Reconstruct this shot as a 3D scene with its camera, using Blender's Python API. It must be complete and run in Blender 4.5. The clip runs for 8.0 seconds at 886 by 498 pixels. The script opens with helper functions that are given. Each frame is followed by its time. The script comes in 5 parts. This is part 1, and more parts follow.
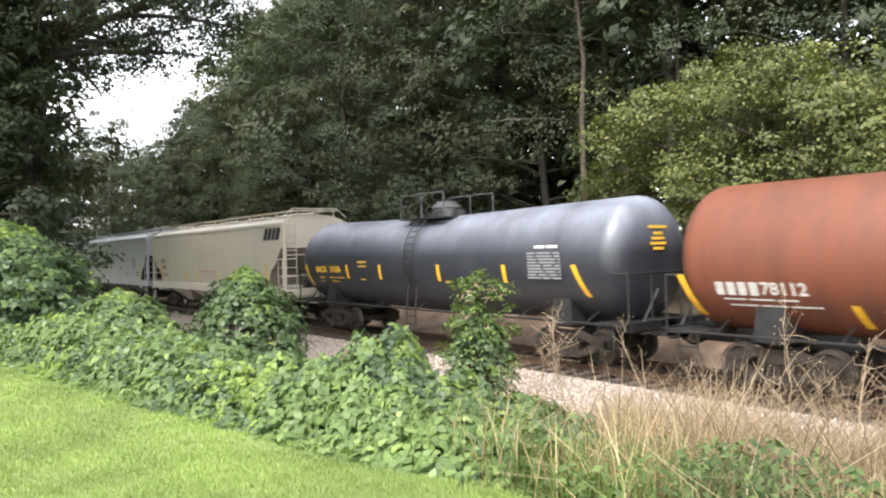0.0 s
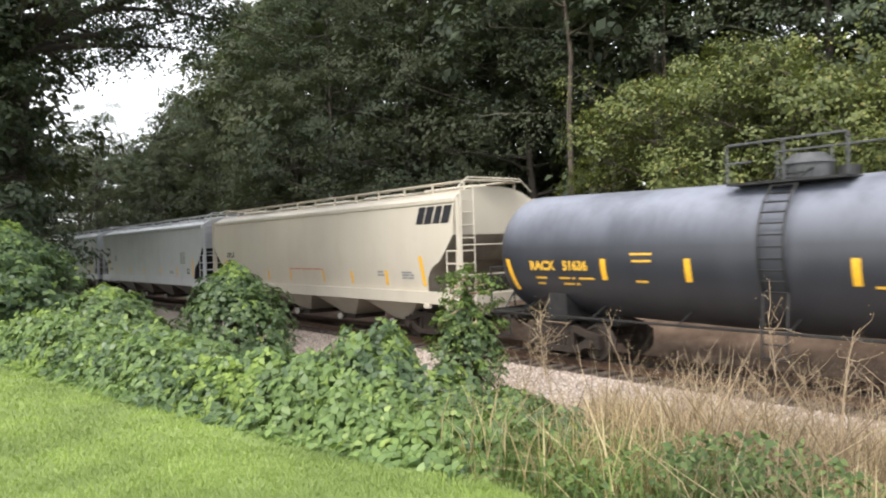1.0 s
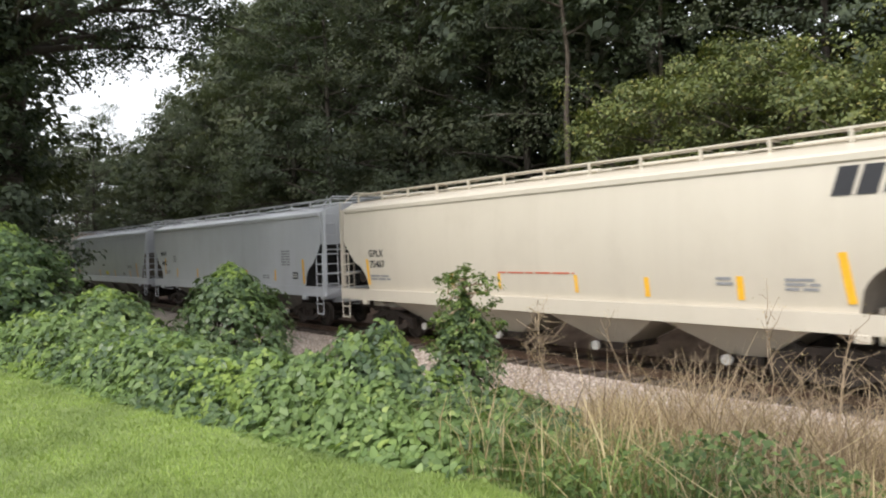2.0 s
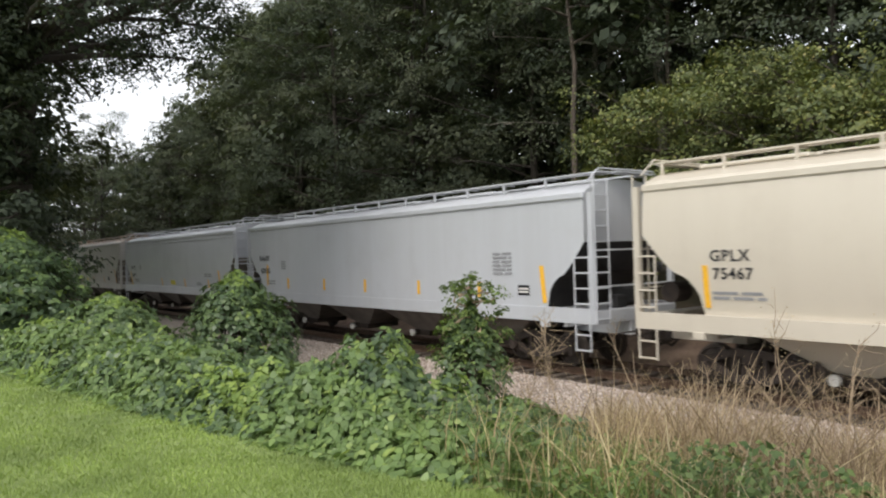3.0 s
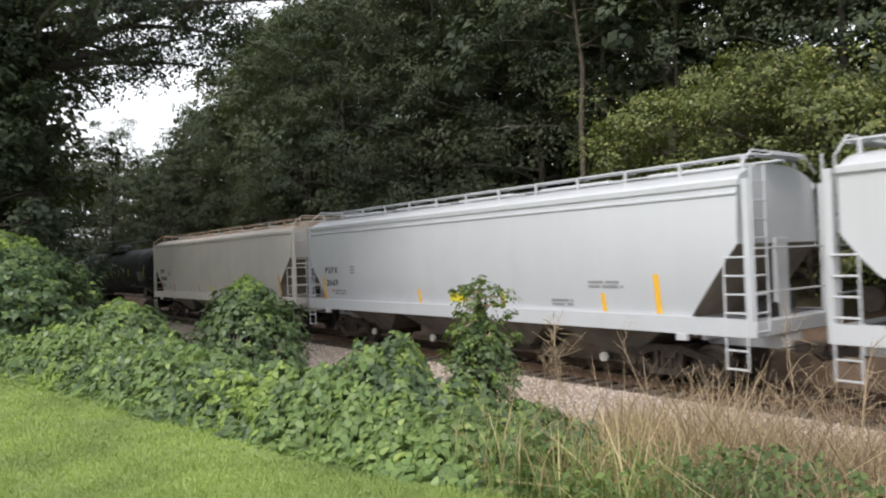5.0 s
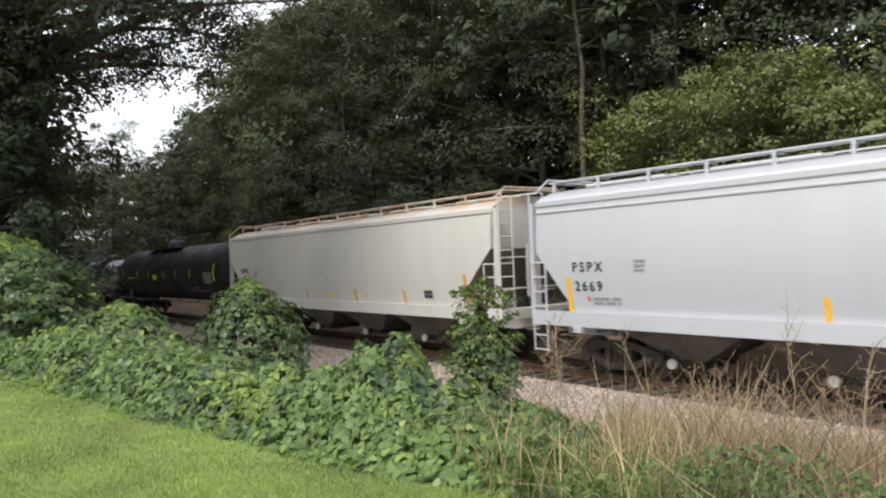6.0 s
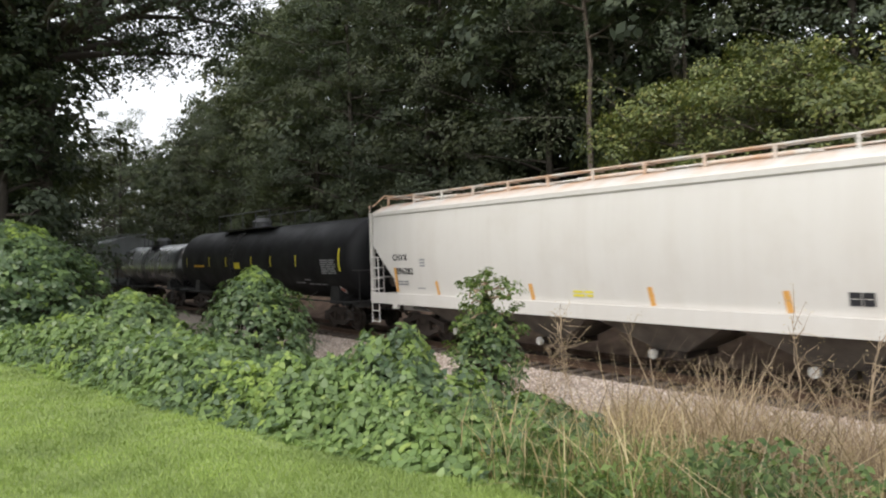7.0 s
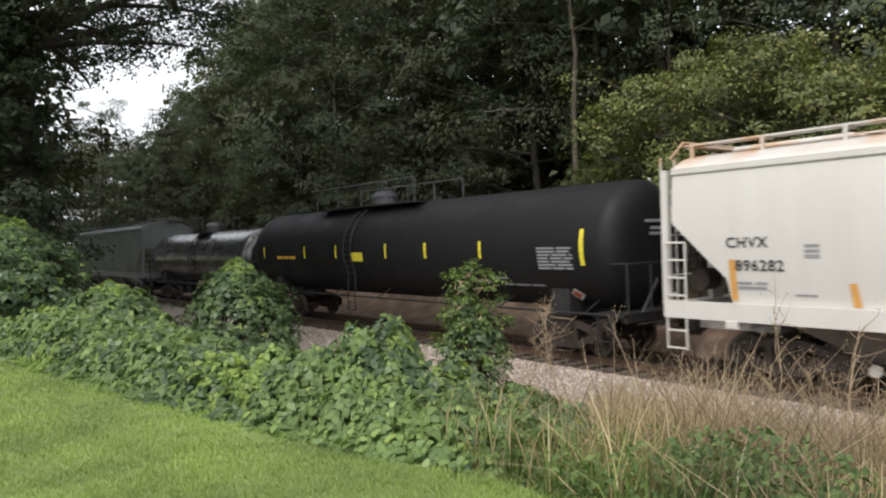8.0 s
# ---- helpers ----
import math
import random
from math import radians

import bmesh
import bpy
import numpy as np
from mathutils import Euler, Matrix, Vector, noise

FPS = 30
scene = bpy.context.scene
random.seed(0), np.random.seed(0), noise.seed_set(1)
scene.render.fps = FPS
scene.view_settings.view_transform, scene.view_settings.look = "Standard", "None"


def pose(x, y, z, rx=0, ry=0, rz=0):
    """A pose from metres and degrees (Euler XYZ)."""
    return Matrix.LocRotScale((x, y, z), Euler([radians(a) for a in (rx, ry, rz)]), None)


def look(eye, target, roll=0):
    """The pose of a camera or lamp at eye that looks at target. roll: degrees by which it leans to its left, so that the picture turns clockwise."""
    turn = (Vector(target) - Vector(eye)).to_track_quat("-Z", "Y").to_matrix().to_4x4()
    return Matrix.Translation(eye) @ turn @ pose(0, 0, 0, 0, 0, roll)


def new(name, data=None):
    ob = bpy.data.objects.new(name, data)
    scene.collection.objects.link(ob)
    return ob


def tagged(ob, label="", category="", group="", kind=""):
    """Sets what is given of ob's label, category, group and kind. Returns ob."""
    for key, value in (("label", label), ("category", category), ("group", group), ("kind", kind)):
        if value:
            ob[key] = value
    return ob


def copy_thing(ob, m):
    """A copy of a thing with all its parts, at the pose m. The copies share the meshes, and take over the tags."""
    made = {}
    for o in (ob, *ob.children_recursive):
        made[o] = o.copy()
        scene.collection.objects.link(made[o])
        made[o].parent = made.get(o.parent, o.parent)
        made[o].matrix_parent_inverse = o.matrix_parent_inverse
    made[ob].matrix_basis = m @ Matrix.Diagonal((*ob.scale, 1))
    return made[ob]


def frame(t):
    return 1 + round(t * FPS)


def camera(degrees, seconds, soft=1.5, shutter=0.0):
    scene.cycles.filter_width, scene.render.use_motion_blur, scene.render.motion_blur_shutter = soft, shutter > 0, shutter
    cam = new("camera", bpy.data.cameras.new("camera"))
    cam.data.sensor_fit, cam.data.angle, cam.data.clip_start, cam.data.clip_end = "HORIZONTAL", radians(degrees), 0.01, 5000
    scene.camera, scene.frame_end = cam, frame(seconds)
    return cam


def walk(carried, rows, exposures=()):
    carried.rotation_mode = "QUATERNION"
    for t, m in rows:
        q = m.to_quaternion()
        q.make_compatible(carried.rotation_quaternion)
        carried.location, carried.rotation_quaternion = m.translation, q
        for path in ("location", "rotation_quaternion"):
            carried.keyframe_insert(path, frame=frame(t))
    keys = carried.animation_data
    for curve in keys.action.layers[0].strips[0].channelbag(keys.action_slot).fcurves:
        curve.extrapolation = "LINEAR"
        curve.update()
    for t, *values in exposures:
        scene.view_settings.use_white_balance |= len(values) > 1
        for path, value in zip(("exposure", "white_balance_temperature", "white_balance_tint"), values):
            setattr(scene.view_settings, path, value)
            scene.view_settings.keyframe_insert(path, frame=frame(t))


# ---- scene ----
# ------------------------------------------------------------------ camera
EYE_Z = 2.95            # eye height over the rail head; the lawn lies about 1.35 above the rails
cam = camera(62.2, 8.0, soft=2.05, shutter=0.2)
PATH = [
    (0.0, 52.687, 0.045, 1.612), (0.5, 52.562, -0.072, 1.699), (1.0, 51.735, -0.402, 1.751),
    (1.5, 51.407, -0.481, 1.953), (3.0, 52.049, 0.297, 1.748), (3.5, 52.038, 0.660, 1.891),
    (4.0, 52.259, 0.746, 2.039), (5.5, 52.879, 0.599, 2.102), (6.0, 52.794, 0.712, 2.259),
    (6.5, 52.986, 0.488, 2.004), (7.0, 53.258, 0.000, 1.826), (7.5, 52.412, -0.732, 1.822),
    (8.0, 52.092, -0.701, 1.857)]
EXPOSURES = [(0.0, 1.86), (0.5, 1.72), (1.0, 1.42), (1.5, 1.24), (3.0, 0.76), (3.5, 0.86), (4.0, 0.95), (5.5, 0.95), (6.5, 0.88), (7.5, 0.94), (8.0, 0.80)]
walk(cam, [(t, pose(0, 0, EYE_Z, 90 + p, r, y)) for t, y, p, r in PATH], EXPOSURES)

# ------------------------------------------------------------------ world and sun (bright overcast)
world = bpy.data.worlds.new("overcast_sky")
scene.world = world
world.use_nodes = True
wt = world.node_tree
sky = wt.nodes.new("ShaderNodeTexSky")
sky.sky_type = "NISHITA"
sky.sun_disc = False
SUN_EL, SUN_AZ = radians(52), radians(157)
sky.sun_elevation, sky.sun_rotation = SUN_EL, SUN_AZ
sky.air_density, sky.dust_density, sky.ozone_density = 1.0, 2.0, 1.0
hsv = wt.nodes.new("ShaderNodeHueSaturation")
hsv.inputs["Saturation"].default_value = 0.16
wt.links.new(sky.outputs[0], hsv.inputs["Color"])
# an even white cloud cover over the whole sky
cloud = wt.nodes.new("ShaderNodeMix")
cloud.data_type, cloud.blend_type = "RGBA", "ADD"
cloud.inputs[0].default_value = 1.0
cloud.inputs[7].default_value = (3.0, 3.1, 3.3, 1)
wt.links.new(hsv.outputs[0], cloud.inputs[6])
wt.links.new(cloud.outputs[2], wt.nodes["Background"].inputs["Color"])
wt.nodes["Background"].inputs["Strength"].default_value = 0.10
sun_data = bpy.data.lights.new("sun", "SUN")
sun_data.energy, sun_data.angle, sun_data.color = 1.25, radians(14), (1.0, 0.96, 0.88)
sun = new("sun", sun_data)
SUN_DIR = Vector((math.sin(SUN_AZ) * math.cos(SUN_EL), math.cos(SUN_AZ) * math.cos(SUN_EL), math.sin(SUN_EL)))
sun.matrix_basis = look((0, 0, 40), Vector((0, 0, 40)) - SUN_DIR)

# ------------------------------------------------------------------ materials


def material(name, rough=0.6, metal=0.0):
    m = bpy.data.materials.new(name)
    m.use_nodes = True
    b = m.node_tree.nodes["Principled BSDF"]
    b.inputs["Roughness"].default_value = rough
    b.inputs["Metallic"].default_value = metal
    return m, m.node_tree, b


def ramp_of(nt, source, stops):
    r = nt.nodes.new("ShaderNodeValToRGB")
    e = r.color_ramp.elements
    e[0].position, e[0].color = stops[0][0], (*stops[0][1], 1)
    e[1].position, e[1].color = stops[-1][0], (*stops[-1][1], 1)
    for p, c in stops[1:-1]:
        x = e.new(p)
        x.color = (*c, 1)
    nt.links.new(source, r.inputs[0])
    return r.outputs[0]


def noise_of(nt, scale, detail=4.0, rough=0.55, stretch=None, space="Object"):
    tc = nt.nodes.new("ShaderNodeTexCoord")
    n = nt.nodes.new("ShaderNodeTexNoise")
    n.inputs["Scale"].default_value = scale
    n.inputs["Detail"].default_value = detail
    n.inputs["Roughness"].default_value = rough
    if stretch:
        mp = nt.nodes.new("ShaderNodeMapping")
        mp.inputs["Scale"].default_value = stretch
        nt.links.new(tc.outputs[space], mp.inputs["Vector"])
        nt.links.new(mp.outputs[0], n.inputs["Vector"])
    else:
        nt.links.new(tc.outputs[space], n.inputs["Vector"])
    return n.outputs["Fac"]


def mixed(nt, fac, a, b, mode="MIX"):
    m = nt.nodes.new("ShaderNodeMix")
    m.data_type, m.blend_type = "RGBA", mode
    for socket, v in ((m.inputs[0], fac), (m.inputs[6], a), (m.inputs[7], b)):
        if isinstance(v, (int, float)):
            socket.default_value = v
        elif isinstance(v, tuple):
            socket.default_value = (*v, 1)
        else:
            nt.links.new(v, socket)
    return m.outputs[2]


def bumped(nt, b, height, strength, distance=0.02):
    n = nt.nodes.new("ShaderNodeBump")
    n.inputs["Strength"].default_value = strength
    n.inputs["Distance"].default_value = distance
    nt.links.new(height, n.inputs["Height"])
    nt.links.new(n.outputs[0], b.inputs["Normal"])


def mottled(name, a, b_col, scale=3.0, rough=0.7, metal=0.0, bump=0.2, fine=40.0):
    """Two colours mottled at two scales, with a fine relief."""
    m, nt, b = material(name, rough, metal)
    big = noise_of(nt, scale)
    small = noise_of(nt, fine, 3.0)
    col = ramp_of(nt, big, [(0.3, a), (0.7, b_col)])
    dark = ramp_of(nt, small, [(0.25, (0.75, 0.75, 0.75)), (0.75, (1.1, 1.1, 1.1))])
    nt.links.new(mixed(nt, 0.8, col, dark, "MULTIPLY"), b.inputs["Base Color"])
    bumped(nt, b, small, bump)
    return m


def car_paint(name, base, grime, rust=0.25, rough=0.42, streak=0.5, rust_col=(0.16, 0.06, 0.025), gloss=0.0, roof_rust=0.0, chalk_sheen=0.0):
    """Weathered freight car paint: vertical streaks, chalky patches, a little rust."""
    m, nt, b = material(name, rough)
    streaks = noise_of(nt, 1.0, 5.0, 0.6, (2.2, 2.2, 0.12))
    patches = noise_of(nt, 0.7, 6.0, 0.62)
    specks = noise_of(nt, 6.0, 8.0, 0.7)
    col = mixed(nt, ramp_of(nt, streaks, [(0.42, (0, 0, 0)), (0.78, (streak, streak, streak))]), base, grime)
    col = mixed(nt, ramp_of(nt, patches, [(0.5, (0, 0, 0)), (0.8, (0.5, 0.5, 0.5))]), col, grime)
    col = mixed(nt, ramp_of(nt, specks, [(0.68 - 0.12 * rust, (0, 0, 0)), (0.8, (rust, rust, rust))]), col, rust_col)
    if roof_rust:       # iron stains where water stands on the roof sheets
        tc = nt.nodes.new("ShaderNodeTexCoord")
        sep = nt.nodes.new("ShaderNodeSeparateXYZ")
        nt.links.new(tc.outputs["Object"], sep.inputs[0])
        high = nt.nodes.new("ShaderNodeMapRange")
        high.inputs["From Min"].default_value, high.inputs["From Max"].default_value = 4.2, 4.5
        high.inputs["To Max"].default_value = roof_rust
        nt.links.new(sep.outputs["Z"], high.inputs["Value"])
        stain = mixed(nt, 1.0, ramp_of(nt, noise_of(nt, 1.1, 5.0, 0.6, (1.0, 0.4, 0.4)), [(0.42, (0, 0, 0)), (0.62, (1, 1, 1))]), high.outputs[0], "MULTIPLY")
        col = mixed(nt, stain, col, (0.50, 0.27, 0.13))
    if chalk_sheen:           # pale tank crown: bleached paint, with the sky's reflection also put into the colour
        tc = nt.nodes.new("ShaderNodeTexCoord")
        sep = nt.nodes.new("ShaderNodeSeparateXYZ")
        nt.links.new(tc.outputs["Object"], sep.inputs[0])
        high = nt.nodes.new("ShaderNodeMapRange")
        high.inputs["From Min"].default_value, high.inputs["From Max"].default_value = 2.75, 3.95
        high.inputs["To Max"].default_value = chalk_sheen
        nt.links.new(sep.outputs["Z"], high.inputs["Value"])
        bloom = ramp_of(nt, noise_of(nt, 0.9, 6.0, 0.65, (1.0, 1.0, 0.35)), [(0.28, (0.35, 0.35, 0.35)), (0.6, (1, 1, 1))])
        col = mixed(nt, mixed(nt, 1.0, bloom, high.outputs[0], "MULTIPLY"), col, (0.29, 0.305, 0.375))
    nt.links.new(col, b.inputs["Base Color"])
    nt.links.new(ramp_of(nt, patches, [(0.3, (rough - 0.08,) * 3), (0.75, (rough + 0.2,) * 3)]), b.inputs["Roughness"])
    b.inputs["Specular IOR Level"].default_value = 0.5 + 0.5 * gloss
    b.inputs["Coat Weight"].default_value = max(0.0, gloss)
    b.inputs["Coat Roughness"].default_value = 0.12 + 0.6 * rough
    bumped(nt, b, noise_of(nt, 1.3, 2.0), 0.12, 0.03)
    return m


def leafy(name, dark, mid, light, translucent=0.3, rough=0.5, yellow=None, sheen=0.3, patchy=0.35, contrast=1.0):
    """Leaves that differ one by one and from plant to plant; light comes through them."""
    m, nt, b = material(name, rough)
    b.inputs["Specular IOR Level"].default_value = sheen
    g = nt.nodes.new("ShaderNodeNewGeometry")
    stops = [(0.0, dark), (0.55, mid), (0.92, light)]
    if yellow:
        stops.append((1.0, yellow))
    col = ramp_of(nt, g.outputs["Random Per Island"], stops)
    lo, hi = 1 - 0.3 * contrast, 1 + 0.2 * contrast
    patch = ramp_of(nt, noise_of(nt, patchy, 4.0), [(0.3, (lo, lo * 1.02, lo)), (0.72, (hi, hi, 1.0))])
    col = mixed(nt, 1.0, col, patch, "MULTIPLY")
    info = nt.nodes.new("ShaderNodeObjectInfo")
    plant = ramp_of(nt, info.outputs["Random"], [(0.0, (0.86, 0.86, 0.90)), (0.5, (1.0, 1.0, 1.0)), (1.0, (1.14, 1.10, 1.0))])
    col = mixed(nt, 1.0, col, plant, "MULTIPLY")
    nt.links.new(col, b.inputs["Base Color"])
    t = nt.nodes.new("ShaderNodeBsdfTranslucent")
    nt.links.new(mixed(nt, 1.0, col, (1.15, 1.2, 0.6), "MULTIPLY"), t.inputs["Color"])
    mix = nt.nodes.new("ShaderNodeMixShader")
    mix.inputs[0].default_value = translucent
    nt.links.new(b.outputs[0], mix.inputs[1])
    nt.links.new(t.outputs[0], mix.inputs[2])
    nt.links.new(mix.outputs[0], nt.nodes["Material Output"].inputs[0])
    return m


def plain(name, col, rough=0.5, metal=0.0):
    m, nt, b = material(name, rough, metal)
    n = noise_of(nt, 14.0, 4.0)
    shade = ramp_of(nt, n, [(0.3, tuple(c * 0.8 for c in col)), (0.7, tuple(min(1, c * 1.1) for c in col))])
    nt.links.new(shade, b.inputs["Base Color"])
    return m


CREAM = car_paint("cream_paint", (0.55, 0.495, 0.41), (0.45, 0.395, 0.32), 0.1, 0.42, 0.3, gloss=0.5)
GREY = car_paint("pale_grey_paint", (0.47, 0.48, 0.505), (0.39, 0.39, 0.40), 0.2, 0.42, 0.4, gloss=0.6)
SILVER = car_paint("cool_white_paint", (0.48, 0.49, 0.52), (0.41, 0.415, 0.44), 0.08, 0.4, 0.3, gloss=0.7)
WHITE = car_paint("off_white_paint", (0.57, 0.545, 0.515), (0.47, 0.43, 0.385), 0.15, 0.42, 0.35, roof_rust=0.75)
GREENGREY = car_paint("dark_grey_paint", (0.20, 0.21, 0.21), (0.13, 0.14, 0.14), 0.2)
TANKBLUE = car_paint("slate_tank_paint", (0.020, 0.022, 0.030), (0.040, 0.042, 0.054), 0.1, 0.45, 0.5, gloss=0.35, chalk_sheen=0.85)
TANKRUST = car_paint("rust_red_tank_paint", (0.17, 0.050, 0.024), (0.085, 0.036, 0.022), 0.5, 0.58, 0.9, (0.07, 0.03, 0.018), gloss=0.05)
TANKBLACK = car_paint("satin_black_paint", (0.009, 0.009, 0.010), (0.016, 0.015, 0.015), 0.1, 0.55, gloss=-0.5)
TANKGLOSS = car_paint("glossy_black_paint", (0.011, 0.011, 0.013), (0.02, 0.02, 0.021), 0.05, 0.25, gloss=1.0)
STEEL = mottled("grimy_truck_steel", (0.022, 0.017, 0.014), (0.055, 0.038, 0.029), 5.0, 0.75, 0.1)
DARKSTEEL = mottled("black_steel", (0.016, 0.016, 0.017), (0.035, 0.033, 0.032), 4.0, 0.55, 0.2)
TREAD = mottled("worn_wheel_steel", (0.045, 0.036, 0.03), (0.10, 0.08, 0.07), 4.0, 0.55, 0.5)
RAIL = mottled("rusty_rail_steel", (0.075, 0.045, 0.03), (0.13, 0.08, 0.055), 6.0, 0.6, 0.4)
YELLOW = plain("reflective_yellow", (0.85, 0.46, 0.035), 0.35)
LIME = plain("reflective_lime_yellow", (0.72, 0.62, 0.05), 0.35)
FADED = plain("faded_orange_reflector", (0.60, 0.31, 0.08), 0.5)
LETTER_Y = plain("yellow_lettering", (0.72, 0.42, 0.05), 0.5)
LETTER_W = plain("white_lettering", (0.62, 0.6, 0.56), 0.5)
LETTER_K = plain("black_lettering", (0.018, 0.018, 0.022), 0.5)
LETTER_R = plain("red_lettering", (0.55, 0.11, 0.05), 0.5)
LETTER_G = plain("grey_stencil", (0.26, 0.26, 0.27), 0.6)
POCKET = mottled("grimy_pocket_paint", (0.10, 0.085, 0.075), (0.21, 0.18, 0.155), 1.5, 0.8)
SLOPE = mottled("dust_and_shade_on_paint", (0.17, 0.145, 0.12), (0.30, 0.26, 0.215), 1.2, 0.85)
WALKSTEEL = mottled("grey_walkway_steel", (0.05, 0.052, 0.056), (0.11, 0.11, 0.115), 4.0, 0.55, 0.2)
WOODBARK = mottled("dark_wood_bark", (0.03, 0.024, 0.019), (0.065, 0.053, 0.043), 3.0, 0.9, 0.0, 0.8, 18.0)
TIE = mottled("creosoted_tie_wood", (0.045, 0.034, 0.027), (0.115, 0.088, 0.07), 3.0, 0.85, 0.0, 0.5, 30.0)
BARK = mottled("grey_brown_bark", (0.055, 0.042, 0.032), (0.125, 0.10, 0.08), 3.0, 0.9, 0.0, 0.8, 18.0)
PALEBARK = mottled("pale_bark", (0.16, 0.145, 0.12), (0.30, 0.27, 0.235), 2.0, 0.9, 0.0, 0.6, 16.0)
DRYSTEM = mottled("dry_brown_stem", (0.20, 0.14, 0.092), (0.46, 0.35, 0.23), 3.0, 0.85)
DRYGRASS = leafy("dry_grass", (0.24, 0.175, 0.11), (0.47, 0.36, 0.235), (0.64, 0.53, 0.37), 0.28, 0.75, patchy=0.9, contrast=1.3)
BRAMBLE = leafy("dead_brown_stem", (0.17, 0.12, 0.085), (0.34, 0.245, 0.17), (0.54, 0.42, 0.30), 0.2, 0.8, patchy=0.9)
FOREST = leafy("forest_leaf", (0.049, 0.064, 0.046), (0.069, 0.087, 0.061), (0.094, 0.116, 0.077), 0.26, 0.6, sheen=0.3)
FOREST_B = leafy("forest_leaf_olive", (0.056, 0.067, 0.044), (0.078, 0.090, 0.058), (0.102, 0.114, 0.070), 0.24, 0.6, sheen=0.28)
OAKLEAF = leafy("overhanging_leaf", (0.042, 0.056, 0.042), (0.064, 0.082, 0.058), (0.092, 0.112, 0.076), 0.3, 0.55, sheen=0.3)
SUNLEAF = leafy("yellow_green_leaf", (0.070, 0.092, 0.034), (0.125, 0.150, 0.052), (0.20, 0.215, 0.075), 0.28, 0.5, (0.32, 0.28, 0.11), sheen=0.4)
KUDZU = leafy("kudzu_leaf", (0.105, 0.165, 0.066), (0.145, 0.215, 0.084), (0.19, 0.27, 0.10), 0.32, 0.45, (0.28, 0.35, 0.12), sheen=0.4, patchy=1.2)
# lit and shaded kudzu leaves: light and shade are put into these three colours
KUDZU_LIT = leafy("lit_kudzu_leaf", (0.17, 0.25, 0.080), (0.235, 0.325, 0.095), (0.32, 0.41, 0.12), 0.4, 0.45)
KUDZU_DARK = leafy("shaded_kudzu_leaf", (0.070, 0.118, 0.058), (0.098, 0.152, 0.070), (0.135, 0.195, 0.085), 0.28, 0.42, sheen=0.45)
VINE_SHADE = leafy("vine_shade_leaf", (0.054, 0.092, 0.046), (0.078, 0.122, 0.060), (0.112, 0.162, 0.076), 0.26, 0.45, sheen=0.45)
LAWN = leafy("lawn_blade", (0.215, 0.295, 0.105), (0.275, 0.36, 0.13), (0.345, 0.43, 0.165), 0.34, 0.65, patchy=0.9, contrast=1.0)
WEED = leafy("weed_leaf", (0.068, 0.112, 0.040), (0.125, 0.182, 0.064), (0.205, 0.27, 0.095), 0.3, 0.6, patchy=1.0)
UNDER = mottled("vine_litter_shade", (0.018, 0.03, 0.011), (0.04, 0.06, 0.02), 2.0, 0.9, 0.0, 0.6, 25.0)


def ground_material():
    """Grass turf, shaded litter, gravel apron and reddish bank, told apart by where they lie on the slope."""
    m, nt, b = material("ground_earth", 0.95)
    tc = nt.nodes.new("ShaderNodeTexCoord")
    sep = nt.nodes.new("ShaderNodeSeparateXYZ")
    nt.links.new(tc.outputs["Object"], sep.inputs[0])
    wob = noise_of(nt, 0.7, 5.0)
    add = nt.nodes.new("ShaderNodeMath")
    add.operation = "MULTIPLY_ADD"
    nt.links.new(wob, add.inputs[0])
    add.inputs[1].default_value = 1.2
    nt.links.new(sep.outputs["Y"], add.inputs[2])
    scaled = nt.nodes.new("ShaderNodeMapRange")
    scaled.inputs["From Min"].default_value = 0.0
    scaled.inputs["From Max"].default_value = 40.0
    nt.links.new(add.outputs[0], scaled.inputs["Value"])
    lawn = ramp_of(nt, noise_of(nt, 0.9, 6.0), [(0.3, (0.15, 0.20, 0.06)), (0.7, (0.215, 0.275, 0.085))])
    litter = ramp_of(nt, noise_of(nt, 2.0, 6.0), [(0.3, (0.05, 0.055, 0.024)), (0.7, (0.13, 0.10, 0.055))])
    gravel = ramp_of(nt, noise_of(nt, 22.0, 4.0, 0.7), [(0.3, (0.19, 0.155, 0.13)), (0.7, (0.40, 0.345, 0.30))])
    soil = ramp_of(nt, noise_of(nt, 1.6, 6.0), [(0.3, (0.12, 0.078, 0.056)), (0.7, (0.25, 0.175, 0.13))])
    floor_ = ramp_of(nt, noise_of(nt, 0.8, 6.0), [(0.3, (0.035, 0.035, 0.018)), (0.7, (0.09, 0.07, 0.04))])

    def band(at, width=0.012):
        return ramp_of(nt, scaled.outputs[0], [(max(0.0, at / 40 - width), (0, 0, 0)), (at / 40 + width, (1, 1, 1))])
    col = mixed(nt, band(5.0), lawn, litter)
    col = mixed(nt, band(11.2), col, gravel)
    bed = ramp_of(nt, noise_of(nt, 16.0, 4.0, 0.7), [(0.3, (0.055, 0.04, 0.032)), (0.7, (0.15, 0.115, 0.09))])
    col = mixed(nt, band(13.75, 0.006), col, bed)
    col = mixed(nt, band(17.2), col, soil)
    col = mixed(nt, band(20.5), col, floor_)
    nt.links.new(col, b.inputs["Base Color"])
    bumped(nt, b, noise_of(nt, 18.0, 5.0, 0.7), 0.6, 0.04)
    return m


GROUND = ground_material()


